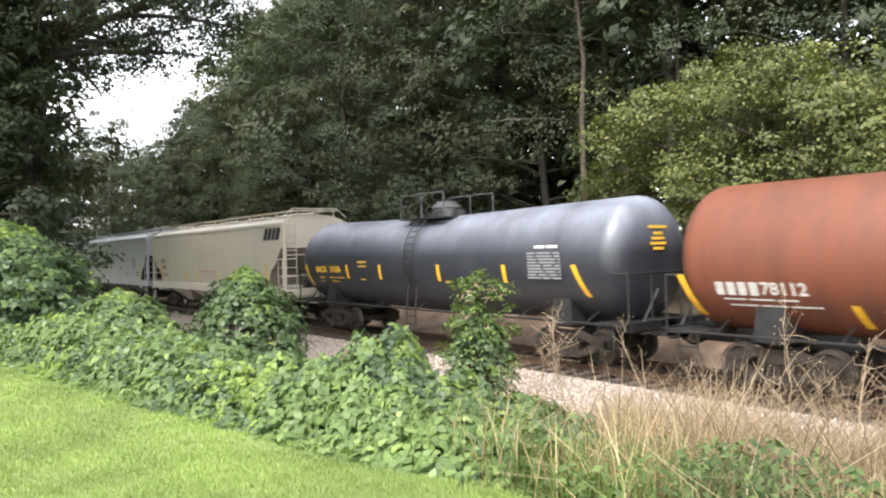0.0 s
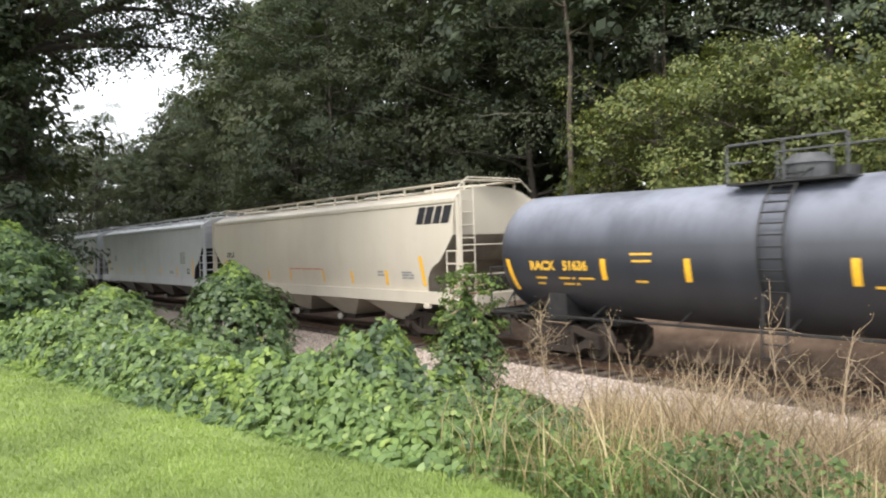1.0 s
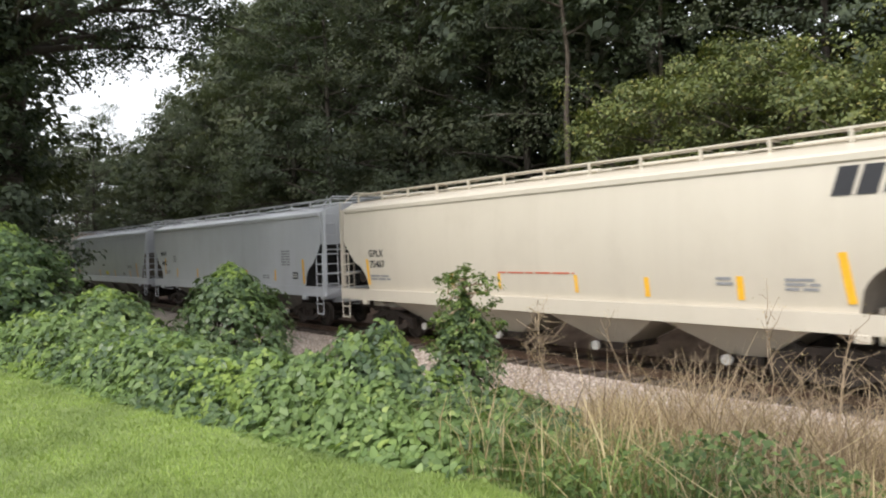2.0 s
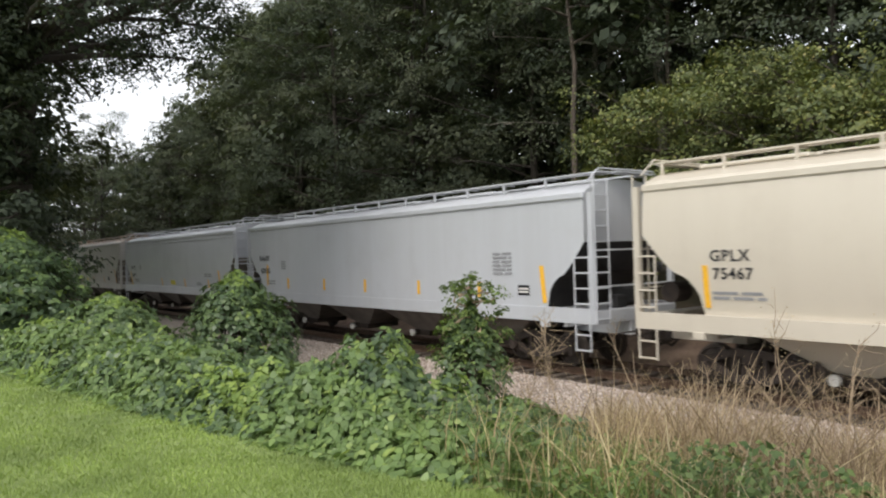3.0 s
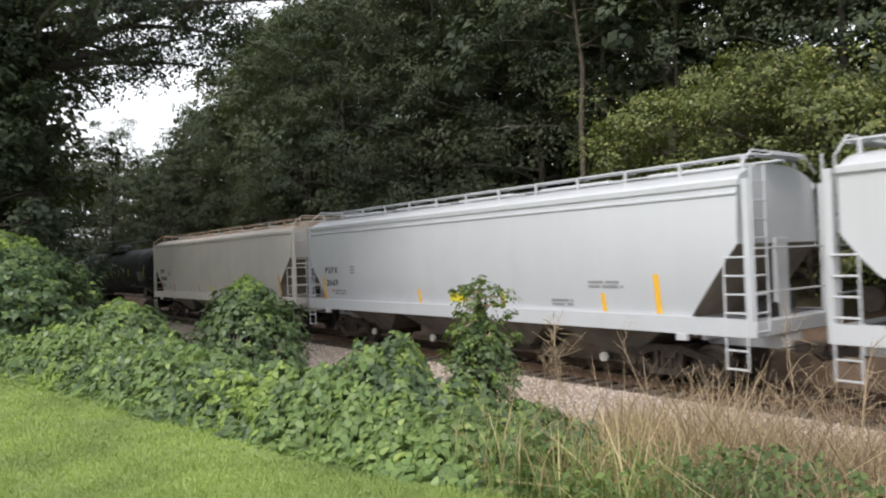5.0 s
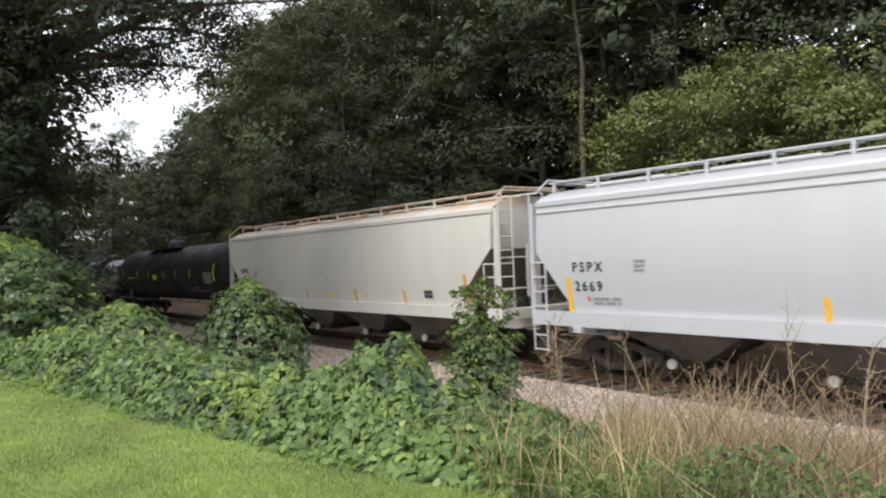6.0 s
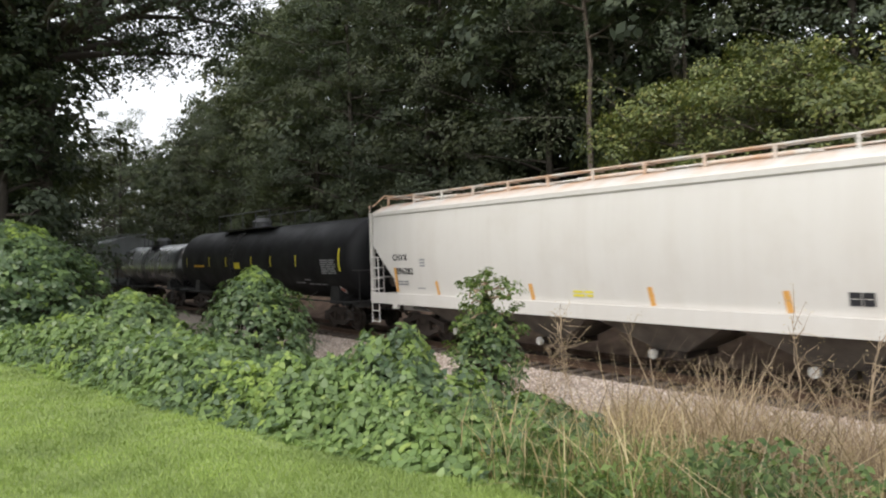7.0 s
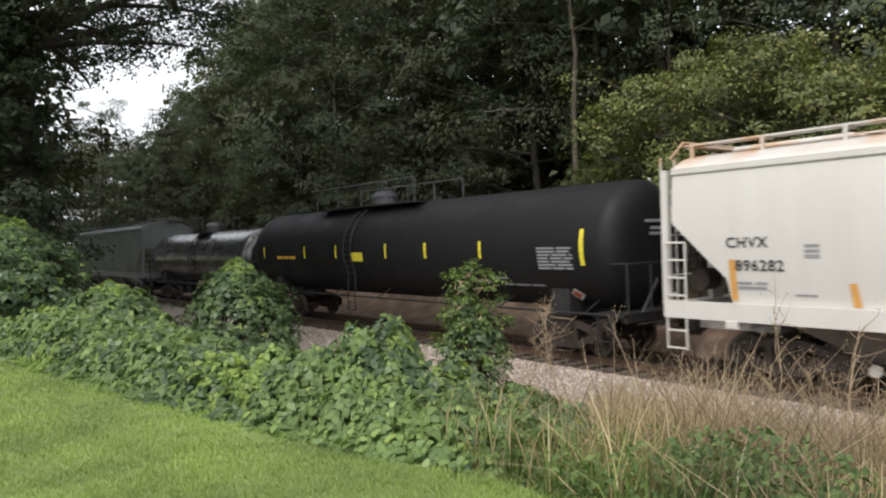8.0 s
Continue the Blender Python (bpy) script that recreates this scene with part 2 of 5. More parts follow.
def stone_material():
    m, nt, b = material("ballast_stone", 0.9)
    g = nt.nodes.new("ShaderNodeNewGeometry")
    col = ramp_of(nt, g.outputs["Random Per Island"], [(0.0, (0.24, 0.185, 0.155)), (0.5, (0.42, 0.345, 0.295)), (1.0, (0.57, 0.49, 0.43))])
    nt.links.new(col, b.inputs["Base Color"])
    bumped(nt, b, noise_of(nt, 40.0, 3.0), 0.3)
    return m


STONE = stone_material()

# ------------------------------------------------------------------ mesh helpers


def part(name, bm, mat, parent=None, label="", smooth=False):
    """Links a bmesh as one mesh object, under parent if one is given."""
    me = bpy.data.meshes.new(name)
    bm.to_mesh(me)
    bm.free()
    return mesh_part(name, me, mat, parent, label, smooth)


def mesh_part(name, me, mat, parent=None, label="", smooth=False):
    if not me.materials:
        me.materials.append(mat)
    if smooth:
        me.shade_smooth()
    ob = new(name, me)
    if parent is not None:
        ob.parent = parent
    if label:
        tagged(ob, label)
    return ob


def thing(name, label, category, group="", kind="", at=None):
    ob = new(name)
    ob.empty_display_size = 0.2
    if at is not None:
        ob.matrix_basis = at
    return tagged(ob, label, category, group, kind)


def raw_mesh(name, verts, faces):
    """Mesh from an array of points and one array of faces with equal corner counts."""
    verts, faces = np.asarray(verts, np.float32), np.asarray(faces, np.int32)
    me = bpy.data.meshes.new(name)
    n, k = faces.shape
    me.vertices.add(len(verts))
    me.vertices.foreach_set("co", verts.ravel())
    me.loops.add(n * k)
    me.loops.foreach_set("vertex_index", faces.ravel())
    me.polygons.add(n)
    me.polygons.foreach_set("loop_start", np.arange(0, n * k, k, dtype=np.int32))
    me.update(calc_edges=True)
    return me


def box(bm, x0, x1, y0, y1, z0, z1, bevel=0.0):
    made = bmesh.ops.create_cube(bm, size=1.0)["verts"]
    bmesh.ops.scale(bm, verts=made, vec=(x1 - x0, y1 - y0, z1 - z0))
    bmesh.ops.translate(bm, verts=made, vec=((x0 + x1) / 2, (y0 + y1) / 2, (z0 + z1) / 2))
    if bevel:
        edges = {e for v in made for e in v.link_edges}
        bmesh.ops.bevel(bm, geom=list(edges), offset=bevel, segments=1, affect="EDGES")


def boxed(*args, bevel=0.0):
    bm = bmesh.new()
    box(bm, *args, bevel=bevel)
    return bm


def rod(bm, a, b, r, sides=6, r2=None):
    a, b = Vector(a), Vector(b)
    d = b - a
    m = Matrix.Translation((a + b) / 2) @ d.to_track_quat("Z", "Y").to_matrix().to_4x4()
    bmesh.ops.create_cone(bm, cap_ends=True, segments=sides, radius1=r, radius2=r if r2 is None else r2, depth=d.length, matrix=m)


def rods(pairs, r, sides=6):
    bm = bmesh.new()
    for a, b in pairs:
        rod(bm, a, b, r, sides)
    return bm


def loft(bm, rings, caps=True):
    """Skin over closed rings of equal point counts."""
    rows = [[bm.verts.new(p) for p in ring] for ring in rings]
    n = len(rows[0])
    for a, b in zip(rows, rows[1:]):
        for i in range(n):
            bm.faces.new((a[i], a[(i + 1) % n], b[(i + 1) % n], b[i]))
    if caps:
        bm.faces.new(rows[0][::-1])
        bm.faces.new(rows[-1])
    bmesh.ops.recalc_face_normals(bm, faces=bm.faces[:])


def tube_arrays(paths, sides=5):
    """Points and quads of tapered tubes along paths of (points, radii)."""
    verts, faces, base = [], [], 0
    ang = np.linspace(0, 2 * np.pi, sides, endpoint=False)
    for pts, radii in paths:
        pts = np.asarray(pts, float)
        d = np.gradient(pts, axis=0)
        d /= np.linalg.norm(d, axis=1)[:, None] + 1e-9
        ref = np.where(np.abs(d[:, 2:3]) > 0.9, np.array([[1.0, 0, 0]]), np.array([[0, 0, 1.0]]))
        u = np.cross(d, ref)
        u /= np.linalg.norm(u, axis=1)[:, None] + 1e-9
        w = np.cross(d, u)
        r = np.asarray(radii, float)[:, None, None]
        ring = pts[:, None, :] + r * (u[:, None, :] * np.cos(ang)[None, :, None] + w[:, None, :] * np.sin(ang)[None, :, None])
        k = len(pts)
        verts.append(ring.reshape(-1, 3))
        i = np.arange(k - 1)[:, None] * sides
        j = np.arange(sides)[None, :]
        jn = (j + 1) % sides
        q = np.stack([i + j, i + jn, i + sides + jn, i + sides + j], -1).reshape(-1, 4) + base
        faces.append(q)
        base += k * sides
    return np.concatenate(verts), np.concatenate(faces)


def leaf_arrays(rng, P, N, size, slim=0.55, droop=0.18):
    """Folded leaves at points P that face roughly along N: a bent quad each."""
    n = len(P)
    N = N / (np.linalg.norm(N, axis=1)[:, None] + 1e-9)
    r = rng.normal(size=(n, 3))
    u = np.cross(N, r)
    u /= np.linalg.norm(u, axis=1)[:, None] + 1e-9
    w = np.cross(N, u)
    s = np.asarray(size).reshape(-1, 1)
    base, tip = P - u * s * 0.5, P + u * s * 0.5 - N * s * droop
    a, b = P + w * s * slim * 0.5 + N * s * 0.10, P - w * s * slim * 0.5 + N * s * 0.10
    V = np.stack([base, a, tip, b], 1).reshape(-1, 3)
    return V, np.arange(4 * n).reshape(n, 4)


def word(text, size, mat, parent, at, name="lettering", label="", bold=0.0, spread=1.0):
    """Raised flat lettering from the built-in font, as a mesh part."""
    cu = bpy.data.curves.new(name, "FONT")
    cu.body, cu.size, cu.align_x, cu.align_y, cu.extrude, cu.offset = text, size, "CENTER", "CENTER", 0.003, bold
    cu.resolution_u, cu.space_character = 3, spread
    tmp = bpy.data.objects.new(name, cu)
    scene.collection.objects.link(tmp)
    me = bpy.data.meshes.new_from_object(tmp.evaluated_get(bpy.context.evaluated_depsgraph_get()))
    bpy.data.objects.remove(tmp)
    me.materials.clear()
    ob = mesh_part(name, me, mat, parent, label)
    ob.matrix_basis = at
    return ob

# ------------------------------------------------------------------ ground


def lawn_edge(x):
    """The lawn's edge: Y where turf gives way to vines."""
    return 3.22 + 0.19 * (min(max(x, -8.0), -3.0) + 3.4) + 0.135 * min(x + 8.0, 0.0)


def smooth_step(a, b, v):
    t = min(1.0, max(0.0, (v - a) / (b - a)))
    return t * t * (3 - 2 * t)


def ground_z(x, y):
    e = lawn_edge(max(x, -40.0))
    lawn = 1.35 - 0.012 * max(0.0, -x - 6)
    z = lawn + (-0.75 - lawn) * smooth_step(e - 0.4, 9.6, y)
    z += 0.42 * smooth_step(10.2, 12.6, y)
    z += 2.3 * smooth_step(16.8, 22.5, y)
    return z


TRACK_Y = 14.6
SIDE_Y = 13.0


def terrain(x, y):
    """Ground height with its small unevenness."""
    z = ground_z(x, y)
    if 0 < y < 30 and -90 < x < 14:
        z += 0.04 * noise.noise((x * 0.9, y * 0.9, 0)) + 0.012 * noise.noise((x * 3, y * 3, 5))
    return z


def build_ground():
    xs = [-900, -500, -300, -200, -150, -120, -100] + [-90 + 1.0 * i for i in range(78)] + [-12 + 0.35 * i for i in range(70)] + [14, 18, 25, 40, 80, 200, 500, 900]
    ys = [-900, -400, -150, -60, -30, -15, -8, -4] + [-2 + 0.35 * i for i in range(74)] + [24, 26, 30, 36, 45, 60, 90, 150, 300, 600, 900]
    bm = bmesh.new()
    grid = []
    for x in xs:
        row = []
        for y in ys:
            z = terrain(x, y)
            row.append(bm.verts.new((x, y, z)))
        grid.append(row)
    for a, b in zip(grid, grid[1:]):
        for i in range(len(ys) - 1):
            bm.faces.new((a[i], b[i], b[i + 1], a[i + 1]))
    ob = part("ground", bm, GROUND, smooth=True)
    tagged(ob, "mown lawn falling to a gravel railway bed and earth bank", "ground", kind="structure")


def build_track():
    track = thing("railway_track", "rusty steel rails on dark timber ties in pale gravel", "railway track", kind="structure")
    # ballast shoulder
    bm = bmesh.new()
    prof = [(11.6, -0.62), (12.7, -0.27), (13.2, -0.25), (16.0, -0.25), (16.6, -0.33), (17.8, -0.62)]
    rows = [[bm.verts.new((x, y, z + 0.02 * noise.noise((x, y, 2)))) for y, z in prof] for x in np.linspace(-220, 60, 281)]
    for a, b in zip(rows, rows[1:]):
        for i in range(len(prof) - 1):
            bm.faces.new((a[i], b[i], b[i + 1], a[i + 1]))
    part("ballast_bed", bm, GROUND, track)
    for side in (-1, 1):
        y = TRACK_Y + side * 0.7525
        bm = bmesh.new()
        prof = [(-0.036, 0.0), (0.036, 0.0), (0.036, -0.035), (0.009, -0.05), (0.009, -0.15), (0.07, -0.17), (0.07, -0.18),
                (-0.07, -0.18), (-0.07, -0.17), (-0.009, -0.15), (-0.009, -0.05), (-0.036, -0.035)]
        loft(bm, [[(x, y + a, b) for a, b in prof] for x in (-220, -60, -30, 0, 60)])
        part("rail", bm, RAIL, track)
    me = None
    rng = random.Random(8)
    for i in range(150):
        x = -70 + i * 0.53
        if me is None:
            bm = boxed(-0.115, 0.115, -1.3, 1.3, -0.20, 0.0, bevel=0.012)
            me = bpy.data.meshes.new("tie")
            bm.to_mesh(me)
            bm.free()
            me.materials.append(TIE)
        ob = mesh_part("tie", me, TIE, track)
        ob.matrix_basis = pose(x + rng.uniform(-0.03, 0.03), TRACK_Y + rng.uniform(-0.06, 0.06), -0.165 + rng.uniform(-0.012, 0.008), 0, 0, rng.uniform(-1.5, 1.5))


build_ground()
build_track()

# ------------------------------------------------------------------ the train
# Car space: x along the train (front +), y = -1.6 is the side that faces the lawn, z = 0 at the rail head.

WHEELSETS = []
CARS = []


def wheel_mesh():
    bm = bmesh.new()
    for side in (-1, 1):
        y = side * 0.7525
        prof = [(0.46, -0.065 * side), (0.43, 0.0), (0.425, 0.07 * side), (0.37, 0.075 * side), (0.35, 0.03 * side), (0.14, 0.02 * side), (0.12, 0.09 * side), (0.0, 0.09 * side)]
        inner = [(0.46, -0.085 * side), (0.37, -0.085 * side), (0.33, -0.03 * side), (0.15, -0.03 * side), (0.1, -0.09 * side)]
        pts = inner[::-1] + prof
        n = 24
        rings = []
        for r, dy in pts:
            rings.append([bm.verts.new((max(r, 0.004) * math.cos(k * 2 * math.pi / n), y + dy, max(r, 0.004) * math.sin(k * 2 * math.pi / n))) for k in range(n)])
        for a, b in zip(rings, rings[1:]):
            for k in range(n):
                bm.faces.new((a[k], a[(k + 1) % n], b[(k + 1) % n], b[k]))
    rod(bm, (0, -1.0, 0), (0, 1.0, 0), 0.085, 12)
    bmesh.ops.recalc_face_normals(bm, faces=bm.faces[:])
    me = bpy.data.meshes.new("wheelset")
    bm.to_mesh(me)
    bm.free()
    me.materials.append(TREAD)
    return me


def mesh_of(name, bm, mat):
    me = bpy.data.meshes.new(name)
    bm.to_mesh(me)
    bm.free()
    me.materials.append(mat)
    return me


def side_frame_mesh():
    """Cast side frame of a freight truck: top and bottom chords, two columns, open windows, pedestal ends."""
    xs = [-1.14, -0.76, -0.36, -0.26, 0.26, 0.36, 0.76, 1.14]
    top = [0.66, 0.74, 0.86, 0.86, 0.86, 0.86, 0.74, 0.66]
    top_in = [0.52, 0.58, 0.70, 0.72, 0.72, 0.70, 0.58, 0.52]
    bot_in = [0.50, 0.56, 0.36, 0.34, 0.34, 0.36, 0.56, 0.50]
    bot = [0.34, 0.36, 0.20, 0.20, 0.20, 0.20, 0.36, 0.34]
    bm = bmesh.new()
    V = [[bm.verts.new((x, 0, z)) for x, z in zip(xs, row)] for row in (top, top_in, bot_in, bot)]
    for i in range(7):
        bm.faces.new((V[0][i], V[0][i + 1], V[1][i + 1], V[1][i]))
        bm.faces.new((V[2][i], V[2][i + 1], V[3][i + 1], V[3][i]))
        if i in (0, 2, 4, 6):
            bm.faces.new((V[1][i], V[1][i + 1], V[2][i + 1], V[2][i]))
    made = bmesh.ops.extrude_face_region(bm, geom=bm.faces[:])["geom"]
    bmesh.ops.translate(bm, verts=[v for v in made if isinstance(v, bmesh.types.BMVert)], vec=(0, 0.14, 0))
    bmesh.ops.translate(bm, verts=bm.verts[:], vec=(0, -0.07, 0))
    bmesh.ops.recalc_face_normals(bm, faces=bm.faces[:])
    return mesh_of("side_frame", bm, STEEL)


def bolster_mesh():
    bm = bmesh.new()
    loft(bm, [[(-0.2, y, z0), (0.2, y, z0), (0.2, y, z1), (-0.2, y, z1)] for y, z0, z1 in ((-1.05, 0.58, 0.74), (-0.5, 0.5, 0.84), (0.5, 0.5, 0.84), (1.05, 0.58, 0.74))])
    return mesh_of("truck", bm, STEEL)


def spring_mesh():
    bm = bmesh.new()
    n = 10
    loft(bm, [[(r * math.cos(6.283 * k / n), r * math.sin(6.283 * k / n), z) for k in range(n)] for z, r in [(0.33 + 0.024 * i, 0.075 if i % 2 else 0.055) for i in range(11)]])
    return mesh_of("spring", bm, STEEL)


def bearing_mesh():
    bm = bmesh.new()
    rod(bm, (0, 0, 0), (0, -0.16, 0), 0.12, 14, 0.1)
    return mesh_of("bearing_cap", bm, STEEL)


WHEEL_ME, FRAME_ME, BOLSTER_ME, SPRING_ME, BEARING_ME = wheel_mesh(), side_frame_mesh(), bolster_mesh(), spring_mesh(), bearing_mesh()


def add_trucks(car, spread):
    for s in (1, -1):
        t = mesh_part("truck", BOLSTER_ME, STEEL, car, "grimy cast steel truck")
        t.matrix_basis = pose(s * spread, 0, 0)
        for y in (-1, 1):
            mesh_part("side_frame", FRAME_ME, STEEL, t).matrix_basis = pose(0, y * 0.99, 0)
            for x in (-0.16, 0.0, 0.16):
                mesh_part("spring", SPRING_ME, STEEL, t).matrix_basis = pose(x, y * 0.99, 0)
            for x in (-0.89, 0.89):
                mesh_part("bearing_cap", BEARING_ME, STEEL, t).matrix_basis = pose(x, y * 1.0, 0.45, 0, 0, 0 if y < 0 else 180)
        for x in (0.89, -0.89):
            w = mesh_part("wheelset", WHEEL_ME, TREAD, t)
            w.matrix_basis = pose(x, 0, 0.457)
            WHEELSETS.append((w, x))


def add_coupler(car, x, s):
    bm = bmesh.new()
    box(bm, min(x, x + s * 0.75), max(x, x + s * 0.75), -0.11, 0.11, 0.78, 1.0, bevel=0.02)
    box(bm, min(x + s * 0.62, x + s * 0.85), max(x + s * 0.62, x + s * 0.85), -0.2, 0.12, 0.74, 1.03, bevel=0.05)
    rod(bm, (x + s * 0.1, 0.25, 0.85), (x + s * 0.4, 0.28, 0.6), 0.03)
    rod(bm, (x + s * 0.4, 0.28, 0.6), (x + s * 0.75, 0.28, 0.72), 0.03)
    rod(bm, (x + s * 0.3, -1.45, 0.98), (x + s * 0.35, 0.0, 0.98), 0.018)
    part("coupler", bm, STEEL, car)


def mark(car, x, z, w, h, mat, y, name="reflector", lean=0.0, label=""):
    """A painted or stuck-on flat panel a few millimetres thick on the car's side; with no y it lies on a bulged side."""
    if y is None:
        y, lean = on_side(z)
    ob = part(name, boxed(-w / 2, w / 2, -0.003, 0.003, -h / 2, h / 2), mat, car, label)
    ob.matrix_basis = pose(x, y, z, 0, 0, 0) @ pose(0, 0, 0, lean, 0, 0)
    return ob


def stencil(car, x, z, w, h, rows, mat, y, rng, lean=0.0, name="stencil"):
    """Small unreadable stencilled lines as plain bars."""
    if y is None:
        y, lean = on_side(z)
    bm = bmesh.new()
    for i in range(rows):
        zz = h * (0.5 - (i + 0.5) / rows)
        x0 = -w / 2
        while x0 < w / 2 - 0.05:
            l = min(rng.uniform(0.25, 0.6), w / 2 - x0)
            box(bm, x0, x0 + l, -0.003, 0.003, zz - h / rows * 0.3, zz + h / rows * 0.3)
            x0 += l + 0.07
    ob = part(name, bm, mat, car)
    ob.matrix_basis = pose(x, y, z, lean)
    return ob


def side_half_width(z, bulge):
    """Half the width of a hopper's side at height z: a bulged side is fullest above the middle and tucks in at the sill."""
    if bulge:
        return 1.585 - 0.12 * ((z - 3.0) / 1.4) ** 2
    return 1.56


def on_side(z, lift=0.008):
    """Where a bulged hopper's lawn-side skin lies at height z, and its lean in degrees."""
    return -side_half_width(z, True) - lift, math.degrees(math.atan(-0.24 * (z - 3.0) / 1.96))


def hopper_car(name, x0, x1, paint, label, bulge=True, cut_r=1.25, cut_z=3.05, hoppers=4, curved_cut=True, eave=4.22, dark=None, cut_low=None, rib=False, soffit=None):
    """Covered hopper: round-sided body with sloped ends, roof, running boards, hatches, sill, pockets, ladders, trucks."""
    L = x1 - x0
    h = L / 2
    car = thing(name, label, "hopper car", "freight cars of the train")
    CARS.append((car, (x0 + x1) / 2))
    end = h - 0.25
    sill_z = 1.54
    stations = [-end]
    k = 16
    for i in range(1, k + 1):
        stations.append(-end + cut_r * i / k)
    stations += [-end + cut_r + (2 * end - 2 * cut_r) * i / 12 for i in range(1, 13)]
    stations += [end - cut_r * (1 - i / k) for i in range(1, k + 1)]
    rings = []
    for x in stations:
        d = end - abs(x)
        if d >= cut_r - 0.0005:
            zl = sill_z - 0.02
        elif curved_cut:
            u = 1 - d / cut_r
            zl = sill_z + (cut_z - sill_z) * (0.52 * math.sqrt(1 - (1 - min(u / 0.55, 1)) ** 2) + 0.48 * max(0.0, (u - 0.45) / 0.55) ** 1.2)
        else:
            low = sill_z if cut_low is None else cut_low
            zl = low + (cut_z - low) * (1 - max(d, 0.0) / cut_r)
        zs = [zl + (eave - zl) * i / 8 for i in range(9)]
        ring = [(x, -side_half_width(z, bulge), z) for z in zs]
        roof = [(1.42, eave + 0.10), (1.15, eave + 0.22), (0.75, eave + 0.33), (0.3, eave + 0.38)]
        ring += [(x, -y, z) for y, z in roof] + [(x, y, z) for y, z in roof[::-1]]
        ring += [(x, side_half_width(z, bulge), z) for z in zs[::-1]]
        rings.append(ring)
    bm = bmesh.new()
    loft(bm, rings)
    body = part("body", bm, paint, car)
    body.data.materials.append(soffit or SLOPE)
    # sheets facing down: brake dust and the shade there, both put into the colour
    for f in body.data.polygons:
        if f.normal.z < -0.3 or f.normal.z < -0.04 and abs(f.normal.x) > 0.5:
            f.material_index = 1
    body.data.shade_smooth()
    body.data.set_sharp_from_angle(angle=radians(28))
    w = side_half_width(eave, bulge)
    for s in (-1, 1):
        bm = bmesh.new()
        box(bm, -end - 0.03, end + 0.03, min(s * (w - 0.06), s * (w + 0.055)), max(s * (w - 0.06), s * (w + 0.055)), eave - 0.11, eave + 0.06, bevel=0.03)
        part("top_chord", bm, paint, car)
        bm = bmesh.new()
        prof = [(1.60, 1.55), (1.60, 1.20), (1.52, 1.20), (1.52, 1.24), (1.575, 1.25), (1.575, 1.51), (1.46, 1.55)]
        loft(bm, [[(x, s * a, b) for a, b in prof] for x in (-h + 0.05, h - 0.05)])
        part("side_sill", bm, paint, car)
        if rib:
            w2 = side_half_width(eave - 0.24, bulge)
            part("side_rib", boxed(-end, end, min(s * (w2 - 0.03), s * (w2 + 0.035)), max(s * (w2 - 0.03), s * (w2 + 0.035)), eave - 0.27, eave - 0.21, bevel=0.012), paint, car)
    # roof running boards on brackets
    for s in (-1, 1):
        bm = bmesh.new()
        yb, zb = s * 0.82, eave + 0.52
        box(bm, -end - 0.1, end + 0.1, yb - 0.2, yb + 0.2, zb, zb + 0.035)
        part("running_board", bm, paint, car)
        n = 13
        for i in range(n):
            x = -end + 0.15 + (2 * end - 0.3) * i / (n - 1)
            bm = bmesh.new()
            box(bm, x - 0.03, x + 0.03, s * 1.0 - 0.025, s * 1.0 + 0.025, eave + 0.2, zb)
            box(bm, x - 0.025, x + 0.025, min(yb - 0.2, yb + 0.2), max(yb - 0.2, yb + 0.2), zb - 0.04, zb)
            part("bracket", bm, paint, car)
    for x in (-end - 0.05, end + 0.05):
        part("end_walkway", boxed(x - 0.2, x + 0.2, -0.61, 0.61, eave + 0.52, eave + 0.555), paint, car)
    for i in range(5):
        x = -end * 0.8 + 1.6 * end * i / 4
        part("hatch_cover", boxed(x - 1.2, x + 1.2, -0.33, 0.33, eave + 0.36, eave + 0.47, bevel=0.04), paint, car)
    # discharge pockets
    inner = 2 * end - 2 * cut_r - 1.6
    for i in range(hoppers):
        xc = -inner / 2 + inner * (i + 0.5) / hoppers
        half = inner / hoppers * 0.5
        bm = bmesh.new()
        loft(bm, [[(xc - half, -1.45, 1.47), (xc + half, -1.45, 1.47), (xc + half, 1.45, 1.47), (xc - half, 1.45, 1.47)],
                  [(xc - half * 0.9, -1.2, 1.15), (xc + half * 0.9, -1.2, 1.15), (xc + half * 0.9, 1.2, 1.15), (xc - half * 0.9, 1.2, 1.15)],
                  [(xc - half * 0.22, -0.62, 0.5), (xc + half * 0.22, -0.62, 0.5), (xc + half * 0.22, 0.62, 0.5), (xc - half * 0.22, 0.62, 0.5)]])
        pocket = part("discharge_pocket", bm, paint if not dark else dark, car)
        bm = bmesh.new()
        rod(bm, (xc - 0.3, -0.62, 0.42), (xc - 0.3, -0.85, 0.42), 0.1, 12)
        box(bm, xc - 0.35, xc + 0.35, -0.66, 0.66, 0.33, 0.5)
        part("outlet_gate", bm, STEEL, pocket)
        part("outlet_cap", rods([((xc - 0.3, -0.85, 0.42), (xc - 0.3, -0.93, 0.42))], 0.11, 12), LETTER_W, pocket, "pale outlet cap")
